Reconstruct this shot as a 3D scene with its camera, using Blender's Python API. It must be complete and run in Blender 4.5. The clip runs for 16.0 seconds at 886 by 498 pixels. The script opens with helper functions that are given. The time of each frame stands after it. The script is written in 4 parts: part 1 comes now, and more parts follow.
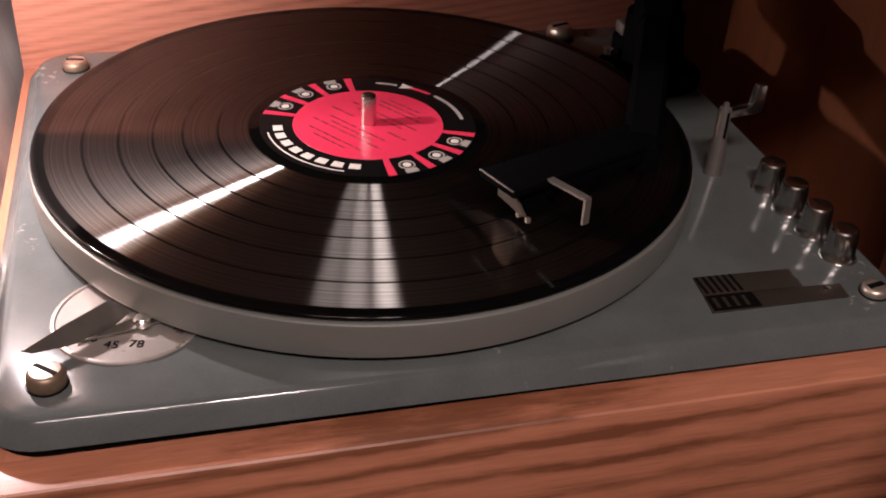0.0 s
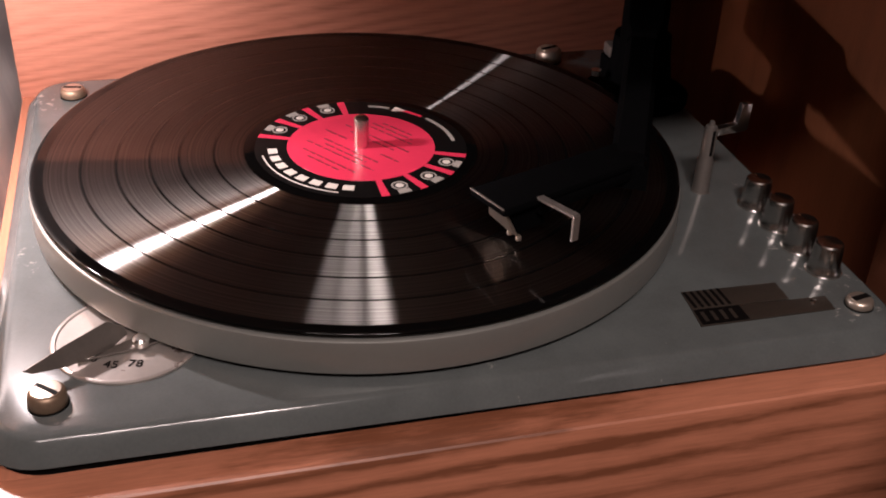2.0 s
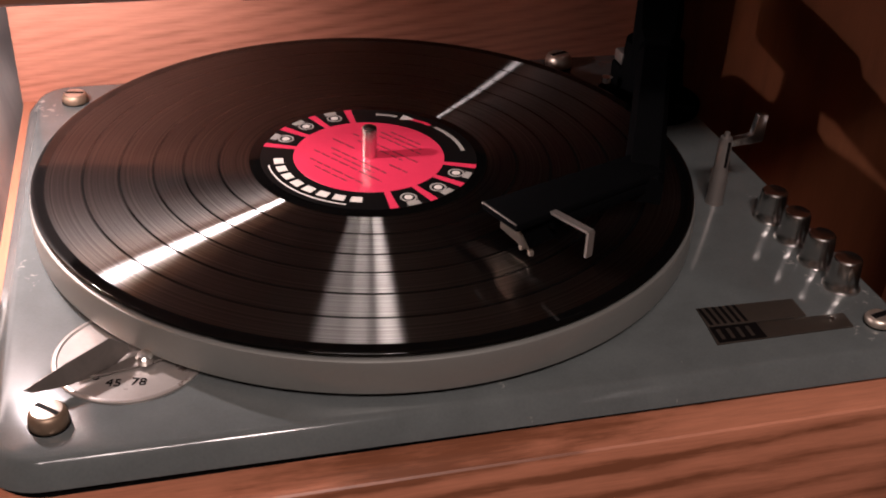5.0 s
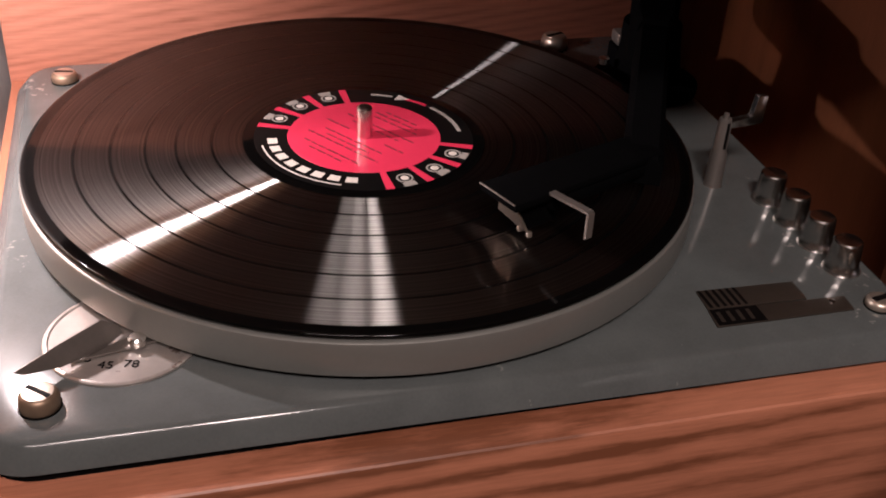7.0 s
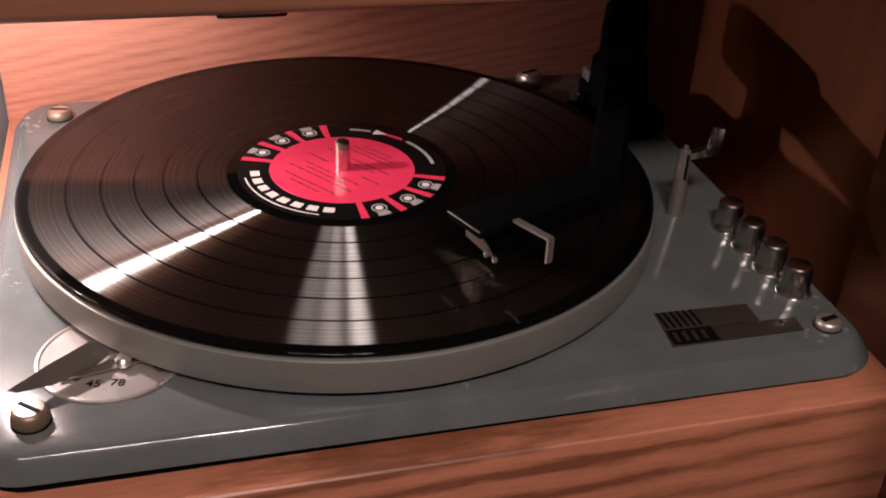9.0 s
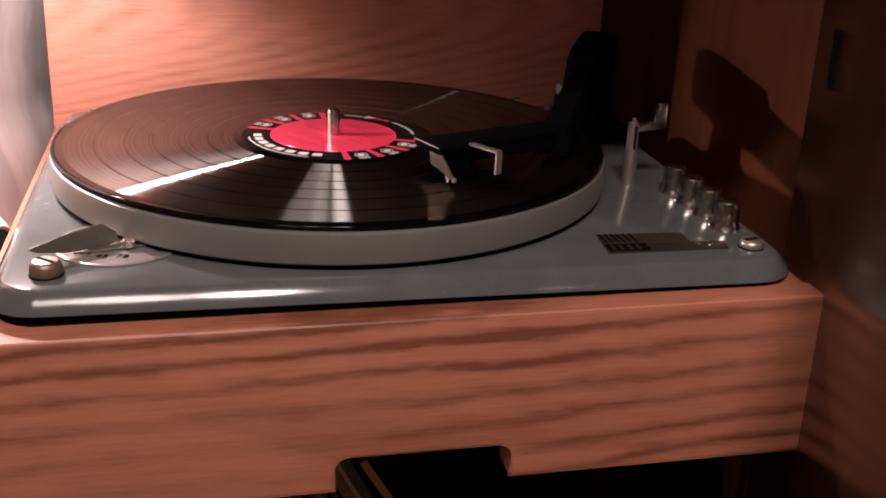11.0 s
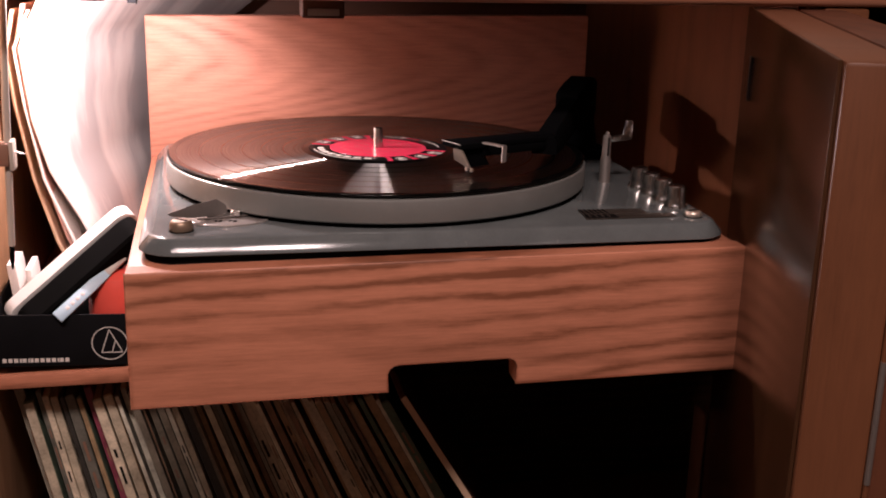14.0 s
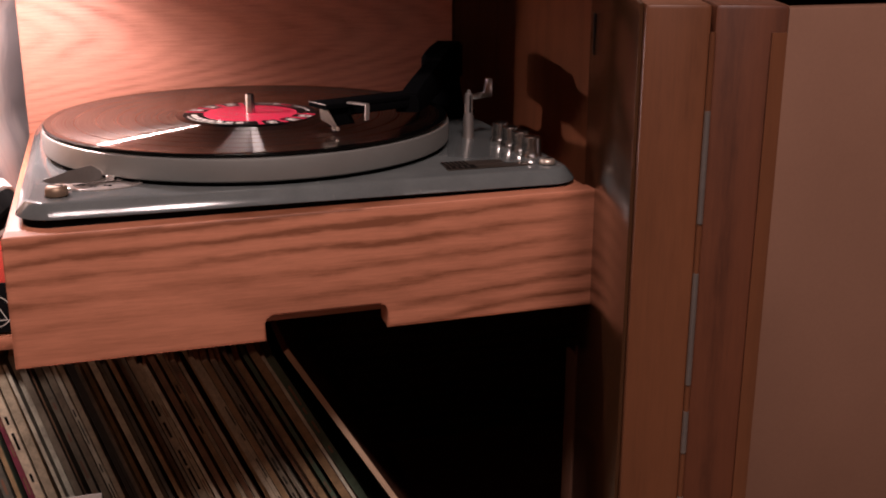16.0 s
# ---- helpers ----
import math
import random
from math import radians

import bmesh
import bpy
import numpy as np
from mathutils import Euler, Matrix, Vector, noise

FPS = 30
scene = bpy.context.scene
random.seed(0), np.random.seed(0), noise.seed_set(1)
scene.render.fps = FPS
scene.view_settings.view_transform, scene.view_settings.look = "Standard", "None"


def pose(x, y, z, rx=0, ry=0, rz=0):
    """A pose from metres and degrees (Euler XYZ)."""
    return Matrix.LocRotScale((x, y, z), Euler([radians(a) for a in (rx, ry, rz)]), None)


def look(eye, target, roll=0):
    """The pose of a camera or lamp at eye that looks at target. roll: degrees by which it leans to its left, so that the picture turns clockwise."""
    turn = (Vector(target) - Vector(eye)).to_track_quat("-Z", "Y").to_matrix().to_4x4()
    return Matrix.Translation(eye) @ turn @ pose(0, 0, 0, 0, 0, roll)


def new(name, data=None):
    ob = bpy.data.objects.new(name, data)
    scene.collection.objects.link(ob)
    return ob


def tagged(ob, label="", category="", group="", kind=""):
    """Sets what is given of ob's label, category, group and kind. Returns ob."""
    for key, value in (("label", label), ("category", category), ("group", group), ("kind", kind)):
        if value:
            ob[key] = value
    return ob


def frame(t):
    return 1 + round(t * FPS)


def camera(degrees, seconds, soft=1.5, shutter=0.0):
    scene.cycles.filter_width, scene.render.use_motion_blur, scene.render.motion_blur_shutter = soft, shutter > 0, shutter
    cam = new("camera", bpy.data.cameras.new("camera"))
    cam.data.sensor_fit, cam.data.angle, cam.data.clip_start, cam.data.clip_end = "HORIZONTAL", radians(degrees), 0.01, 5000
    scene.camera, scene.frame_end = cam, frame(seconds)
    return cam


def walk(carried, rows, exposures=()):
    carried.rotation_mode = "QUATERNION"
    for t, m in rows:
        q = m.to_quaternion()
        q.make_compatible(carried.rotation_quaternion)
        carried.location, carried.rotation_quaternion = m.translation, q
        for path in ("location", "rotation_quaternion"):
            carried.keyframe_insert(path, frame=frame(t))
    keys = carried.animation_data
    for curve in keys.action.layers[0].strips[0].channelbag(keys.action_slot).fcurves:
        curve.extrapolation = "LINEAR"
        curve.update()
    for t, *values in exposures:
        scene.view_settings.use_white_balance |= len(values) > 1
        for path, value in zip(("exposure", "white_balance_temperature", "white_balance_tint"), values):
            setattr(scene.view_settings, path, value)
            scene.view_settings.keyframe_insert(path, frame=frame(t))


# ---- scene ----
cam = camera(43.79, 16.0, soft=1.9)
Z = 0.80  # height of the turntable deck above the floor
# seconds, place in metres, Euler angles in degrees
PATH = [
    (0.0, -0.0856, -0.4576, 1.0541, 56.73, -2.68, -13.56),
    (0.5, -0.0857, -0.4609, 1.0535, 57.41, -2.44, -13.95),
    (1.0, -0.0842, -0.4658, 1.0569, 57.91, -2.17, -14.31),
    (1.5, -0.0858, -0.4676, 1.0588, 58.07, -2.19, -14.18),
    (2.0, -0.0863, -0.4666, 1.0566, 58.05, -2.17, -14.11),
    (2.5, -0.0862, -0.4659, 1.0567, 57.92, -2.12, -13.91),
    (3.0, -0.0825, -0.4659, 1.0595, 58.01, -2.05, -14.52),
    (3.5, -0.0840, -0.4649, 1.0593, 58.01, -2.20, -14.46),
    (4.0, -0.0854, -0.4605, 1.0587, 57.77, -2.23, -14.49),
    (4.2, -0.0846, -0.4592, 1.0593, 57.92, -2.14, -14.36),
    (6.3, -0.0924, -0.4466, 1.0535, 57.32, -2.65, -13.62),
    (6.5, -0.0895, -0.4473, 1.0541, 57.21, -2.59, -13.90),
    (7.0, -0.0894, -0.4482, 1.0523, 57.13, -2.82, -14.40),
    (7.5, -0.0896, -0.4529, 1.0557, 57.50, -2.76, -14.19),
    (8.0, -0.0914, -0.4521, 1.0564, 58.05, -2.96, -14.07),
    (8.5, -0.0860, -0.4593, 1.0621, 58.03, -2.01, -14.68),
    (9.0, -0.0838, -0.4749, 1.0633, 58.99, -2.58, -14.53),
    (9.5, -0.0838, -0.4928, 1.0546, 61.44, -2.03, -14.34),
    (9.8, -0.0756, -0.5036, 1.0363, 62.79, -1.74, -13.59),
    (10.0, -0.0730, -0.5079, 1.0221, 62.47, -1.53, -13.90),
    (10.2, -0.0680, -0.5147, 0.9986, 63.34, -1.90, -13.57),
    (12.3, -0.1088, -0.7562, 0.9753, 75.06, -1.78, -11.33),
    (12.5, -0.1197, -0.7627, 0.9805, 74.25, -1.99, -12.17),
    (13.0, -0.1189, -0.7788, 0.9755, 73.87, -1.99, -12.20),
    (13.5, -0.1176, -0.7891, 0.9731, 74.00, -1.40, -12.07),
    (14.0, -0.1196, -0.7929, 0.9698, 74.09, -1.39, -11.73),
    (14.5, -0.1154, -0.8005, 0.9685, 73.96, -1.02, -11.89),
    (15.0, -0.1119, -0.8043, 0.9631, 73.62, -0.76, -12.47),
    (15.5, -0.1007, -0.8176, 0.9611, 73.40, -0.30, -13.68),
    (16.0, -0.1063, -0.8444, 0.9624, 73.23, -0.13, -17.13),
]
walk(cam, [(t, pose(x, y, z, rx, ry, rz)) for t, x, y, z, rx, ry, rz in PATH], [(0.0, -0.22, 6280, 10), (9.5, -0.22, 6280, 10), (12.3, 0.02, 6500, 18), (16.0, 0.08, 6500, 18)])

# ---- light ----
world = bpy.data.worlds.new("world")
scene.world = world
world.use_nodes = True
world.node_tree.nodes["Background"].inputs[0].default_value = (1.0, 0.75, 0.6, 1)
world.node_tree.nodes["Background"].inputs[1].default_value = 0.002
scene.view_settings.exposure = 0.0


def lamp(name, kind, watts, colour, m, size):
    data = bpy.data.lights.new(name, kind)
    data.energy, data.color = watts, colour
    if kind == "AREA":
        data.shape, data.size = "DISK", size
    else:
        data.shadow_soft_size = size
    ob = new(name, data)
    ob.matrix_world = m
    return ob


LAMP = (-0.196, 0.008, 0.132)
lamp("cabinet_bulb", "POINT", 3.15, (1.0, 0.845, 0.835), pose(LAMP[0], LAMP[1], LAMP[2] + Z), 0.006)
for side, watts, width in ((-0.60, 4.4, 0.27), (-0.33, 7.4, 0.27), (-0.06, 13.0, 0.21)):
    lamp("room_lamp", "AREA", watts, (1.0, 0.82, 0.76), look((side, -1.24, Z + 1.36), (0.05, -0.1, Z - 0.1)), width)


# ---- materials ----
def nodes_of(name):
    m = bpy.data.materials.new(name)
    m.use_nodes = True
    nt = m.node_tree
    return m, nt, nt.nodes["Principled BSDF"]


def node(nt, kind, **values):
    n = nt.nodes.new(kind)
    for key, value in values.items():
        n.inputs[key.replace("_", " ")].default_value = value
    return n


def ramp(nt, fac, stops):
    r = nt.nodes.new("ShaderNodeValToRGB")
    r.color_ramp.elements[0].position, r.color_ramp.elements[0].color = stops[0][0], (*stops[0][1], 1)
    r.color_ramp.elements[1].position, r.color_ramp.elements[1].color = stops[-1][0], (*stops[-1][1], 1)
    for p, c in stops[1:-1]:
        r.color_ramp.elements.new(p).color = (*c, 1)
    nt.links.new(fac, r.inputs[0])
    return r.outputs[0]


def surface(name, colour, rough, metal=0.0, vary=0.15, coarse=30.0, fine=500.0, bump=0.05, coat=0.0, per_object=0.0):
    """A painted, moulded or metal surface with stains at a coarse scale and grain at a fine one."""
    m, nt, b = nodes_of(name)
    tc = nt.nodes.new("ShaderNodeTexCoord")
    a = node(nt, "ShaderNodeTexNoise", Scale=coarse, Detail=5.0, Roughness=0.6)
    f = node(nt, "ShaderNodeTexNoise", Scale=fine, Detail=3.0)
    for n in (a, f):
        nt.links.new(tc.outputs["Object"], n.inputs["Vector"])
    mixed = nt.nodes.new("ShaderNodeMath")
    mixed.operation = "MULTIPLY_ADD"
    nt.links.new(f.outputs["Fac"], mixed.inputs[0])
    mixed.inputs[1].default_value = 0.4
    nt.links.new(a.outputs["Fac"], mixed.inputs[2])
    lo, hi = [max(0, c * (1 - vary)) for c in colour], [min(1, c * (1 + vary)) for c in colour]
    col = ramp(nt, mixed.outputs[0], [(0.4, lo), (1.0, hi)])
    if per_object:
        info = nt.nodes.new("ShaderNodeObjectInfo")
        hsv = nt.nodes.new("ShaderNodeHueSaturation")
        mp = nt.nodes.new("ShaderNodeMapRange")
        mp.inputs[3].default_value, mp.inputs[4].default_value = 1 - per_object, 1 + per_object
        nt.links.new(info.outputs["Random"], mp.inputs[0])
        nt.links.new(mp.outputs[0], hsv.inputs["Value"])
        nt.links.new(col, hsv.inputs["Color"])
        col = hsv.outputs[0]
    nt.links.new(col, b.inputs["Base Color"])
    rr = nt.nodes.new("ShaderNodeMapRange")
    rr.inputs[3].default_value, rr.inputs[4].default_value = rough * 0.8, min(1, rough * 1.25)
    nt.links.new(a.outputs["Fac"], rr.inputs[0])
    nt.links.new(rr.outputs[0], b.inputs["Roughness"])
    b.inputs["Metallic"].default_value = metal
    b.inputs["Coat Weight"].default_value = coat
    b.inputs["Coat Roughness"].default_value = 0.12
    if bump:
        bp = node(nt, "ShaderNodeBump", Strength=bump, Distance=0.0006)
        nt.links.new(mixed.outputs[0], bp.inputs["Height"])
        nt.links.new(bp.outputs[0], b.inputs["Normal"])
    return m


def wood(name, light, dark, along="x", across="z", pitch=0.016, sway=1.6, rough=0.42, coat=0.15, grain=0.9, contrast=0.85, off=0.0, length=4.0, slant=0.0, uneven=7.0, soft=1.5, jag=3.8, flame=None):
    """Veneer or board: soft dark growth lines, unevenly spaced, that sway along the grain, with fine pores and blotches.
    flame: (along, across, curl) makes nested arches round that point, as in a flat-sawn board."""
    m, nt, b = nodes_of(name)
    tc = nt.nodes.new("ShaderNodeTexCoord")

    def math_node(op, *args):
        n = nt.nodes.new("ShaderNodeMath")
        n.operation = op
        for k, v in enumerate(args):
            if isinstance(v, (int, float)):
                n.inputs[k].default_value = v
            else:
                nt.links.new(v, n.inputs[k])
        return n.outputs[0]

    def stretched(long, wide, shift):
        mp = nt.nodes.new("ShaderNodeMapping")
        nt.links.new(tc.outputs["Object"], mp.inputs["Vector"])
        mp.inputs["Scale"].default_value = [long if ax == along else wide for ax in "xyz"]
        mp.inputs["Location"].default_value = (off + shift, off * 0.7 - shift, off * 1.3)
        return mp.outputs[0]

    def noise_of(vec, scale, detail, rough_=0.5):
        n = node(nt, "ShaderNodeTexNoise", Scale=scale, Detail=detail, Roughness=rough_)
        nt.links.new(vec, n.inputs["Vector"])
        return n.outputs["Fac"]

    sep = nt.nodes.new("ShaderNodeSeparateXYZ")
    nt.links.new(tc.outputs["Object"], sep.inputs[0])
    pos, run = sep.outputs["xyz".index(across)], sep.outputs["xyz".index(along)]
    if flame:
        rise = math_node("SUBTRACT", pos, flame[1])
        pos = math_node("MULTIPLY_ADD", math_node("MULTIPLY", rise, rise), flame[2], math_node("SUBTRACT", run, flame[0]))
    else:
        pos = math_node("MULTIPLY_ADD", run, -slant, pos)
    swaying = noise_of(stretched(length, length * 3.2, 0.0), 1.0, 2.0)
    spacing = noise_of(stretched(length * 0.35, 26.0, 7.0), 1.0, 1.0)
    small = noise_of(stretched(length * 9, length * 30, 1.0), 1.0, 4.0, 0.6)
    phase = math_node("MULTIPLY_ADD", swaying, sway * 9.0, math_node("MULTIPLY", pos, 6.2832 / pitch))
    phase = math_node("MULTIPLY_ADD", spacing, uneven, phase)
    phase = math_node("MULTIPLY_ADD", small, jag, phase)
    line = math_node("MULTIPLY_ADD", math_node("SINE", phase), 0.5, 0.5)
    line = math_node("POWER", line, soft)
    strength = noise_of(stretched(length * 1.2, length * 7, 4.0), 1.0, 2.0)
    line = math_node("MULTIPLY", line, math_node("MAXIMUM", math_node("MULTIPLY_ADD", strength, 2.4, -0.55), 0.0))
    pores = noise_of(stretched(38.0, 620.0, 2.0), 1.0, 5.0, 0.75)
    flecks = noise_of(stretched(55.0, 240.0, 5.0), 1.0, 3.0, 0.6)
    blotch = noise_of(tc.outputs["Object"], 11.0, 4.0)
    fac = math_node("MULTIPLY", line, contrast)
    fac = math_node("MULTIPLY_ADD", math_node("SUBTRACT", pores, 0.5), grain, fac)
    fac = math_node("MULTIPLY_ADD", math_node("SUBTRACT", flecks, 0.5), grain * 0.35, fac)
    fac = math_node("MULTIPLY_ADD", math_node("SUBTRACT", blotch, 0.5), 0.55, fac)
    fac = math_node("ADD", fac, 0.18)
    mid = [x * 0.62 + y * 0.38 for x, y in zip(light, dark)]
    col = ramp(nt, fac, [(0.0, light), (0.5, mid), (1.0, dark)])
    nt.links.new(col, b.inputs["Base Color"])
    b.inputs["Roughness"].default_value = rough
    b.inputs["Coat Weight"].default_value = coat
    b.inputs["Coat Roughness"].default_value = 0.18
    bp = node(nt, "ShaderNodeBump", Strength=0.10, Distance=0.0006)
    nt.links.new(pores, bp.inputs["Height"])
    nt.links.new(bp.outputs[0], b.inputs["Normal"])
    return m


def vinyl(name):
    """Pressed record: circular grooves spread the gloss across them; bands between tracks are smooth."""
    m, nt, b = nodes_of(name)
    tc = nt.nodes.new("ShaderNodeTexCoord")
    sep = nt.nodes.new("ShaderNodeSeparateXYZ")
    nt.links.new(tc.outputs["Object"], sep.inputs[0])
    comb = nt.nodes.new("ShaderNodeCombineXYZ")
    nt.links.new(sep.outputs[0], comb.inputs[0])
    nt.links.new(sep.outputs[1], comb.inputs[1])
    ln = nt.nodes.new("ShaderNodeVectorMath")
    ln.operation = "LENGTH"
    nt.links.new(comb.outputs[0], ln.inputs[0])
    rad = ln.outputs["Value"]
    # grooved (1) or smooth (0) by radius
    fac = nt.nodes.new("ShaderNodeMapRange")
    fac.inputs[1].default_value, fac.inputs[2].default_value = 0.05, 0.151
    nt.links.new(rad, fac.inputs[0])
    r = nt.nodes.new("ShaderNodeValToRGB")
    r.color_ramp.interpolation = "LINEAR"
    e = r.color_ramp.elements
    e[0].position, e[0].color = 0.0, (0, 0, 0, 1)
    e[1].position, e[1].color = 1.0, (0, 0, 0, 1)
    track = [0.0560, 0.0694, 0.0852, 0.0985, 0.1134, 0.1289, 0.1445]
    for k, q in enumerate(track):
        p = (q - 0.05) / 0.101
        w = 0.006
        if k == 0:
            e.new(p - w).color = (0, 0, 0, 1)
            e.new(p).color = (1, 1, 1, 1)
        elif k == len(track) - 1:
            e.new(p).color = (1, 1, 1, 1)
            e.new(p + w).color = (0, 0, 0, 1)
        else:
            for d, c in ((-1.3 * w, 1), (-0.5 * w, 0), (0.5 * w, 0), (1.3 * w, 1)):
                e.new(p + d).color = (c, c, c, 1)
    nt.links.new(fac.outputs[0], r.inputs[0])
    # fine rings: louder and softer passages
    scaled = nt.nodes.new("ShaderNodeMath")
    scaled.operation = "MULTIPLY"
    scaled.inputs[1].default_value = 900.0
    nt.links.new(rad, scaled.inputs[0])
    ring = node(nt, "ShaderNodeTexNoise", Scale=1.0, Detail=4.0, Roughness=0.75)
    ring.noise_dimensions = "1D"
    nt.links.new(scaled.outputs[0], ring.inputs["W"])
    col = ramp(nt, ring.outputs["Fac"], [(0.3, (0.0012, 0.0011, 0.0011)), (0.75, (0.003, 0.0028, 0.0028))])
    nt.links.new(col, b.inputs["Base Color"])
    b.inputs["Roughness"].default_value = 0.06
    b.inputs["IOR"].default_value = 1.45
    b.inputs["Specular IOR Level"].default_value = 0.17
    # groove walls throw light outwards and inwards, hardly sideways
    gl = nt.nodes.new("ShaderNodeBsdfAnisotropic")
    gl.distribution = "BECKMANN"
    rough = nt.nodes.new("ShaderNodeMapRange")
    rough.inputs[1].default_value, rough.inputs[2].default_value = 0.3, 0.7
    rough.inputs[3].default_value, rough.inputs[4].default_value = 0.39, 0.55
    nt.links.new(ring.outputs["Fac"], rough.inputs[0])
    nt.links.new(rough.outputs[0], gl.inputs["Roughness"])
    gl.inputs["Color"].default_value = (1.0, 0.97, 0.95, 1)
    gl.inputs["Anisotropy"].default_value = 0.92
    gl.inputs["Rotation"].default_value = 0.0
    tg = nt.nodes.new("ShaderNodeTangent")
    tg.direction_type, tg.axis = "RADIAL", "Z"
    nt.links.new(tg.outputs[0], gl.inputs["Tangent"])
    amount = nt.nodes.new("ShaderNodeMath")
    amount.operation = "MULTIPLY"
    loud = nt.nodes.new("ShaderNodeMapRange")
    loud.inputs[1].default_value, loud.inputs[2].default_value = 0.3, 0.7
    loud.inputs[3].default_value, loud.inputs[4].default_value = 0.08, 0.175
    nt.links.new(ring.outputs["Fac"], loud.inputs[0])
    nt.links.new(loud.outputs[0], amount.inputs[1])
    nt.links.new(r.outputs[0], amount.inputs[0])
    mx = nt.nodes.new("ShaderNodeMixShader")
    nt.links.new(amount.outputs[0], mx.inputs[0])
    nt.links.new(b.outputs[0], mx.inputs[1])
    nt.links.new(gl.outputs[0], mx.inputs[2])
    nt.links.new(mx.outputs[0], nt.nodes["Material Output"].inputs["Surface"])
    return m


OAK = (0.60, 0.232, 0.135)
OAK_D = (0.23, 0.080, 0.040)


def printed_paper():
    """White paper with long soft grey strokes of a faded print."""
    m, nt, b = nodes_of("white_paper_with_faded_print")
    tc = nt.nodes.new("ShaderNodeTexCoord")
    mp = nt.nodes.new("ShaderNodeMapping")
    nt.links.new(tc.outputs["Object"], mp.inputs["Vector"])
    mp.inputs["Scale"].default_value = (4.0, 20.0, 4.5)
    mp.inputs["Rotation"].default_value = (0.22, 0.0, 0.0)
    n = node(nt, "ShaderNodeTexNoise", Scale=1.0, Detail=5.0, Roughness=0.55)
    nt.links.new(mp.outputs[0], n.inputs["Vector"])
    nt.links.new(ramp(nt, n.outputs["Fac"], [(0.45, (0.80, 0.74, 0.70)), (0.54, (0.70, 0.64, 0.61)), (0.63, (0.50, 0.46, 0.45))]), b.inputs["Base Color"])
    b.inputs["Roughness"].default_value = 0.6
    return m


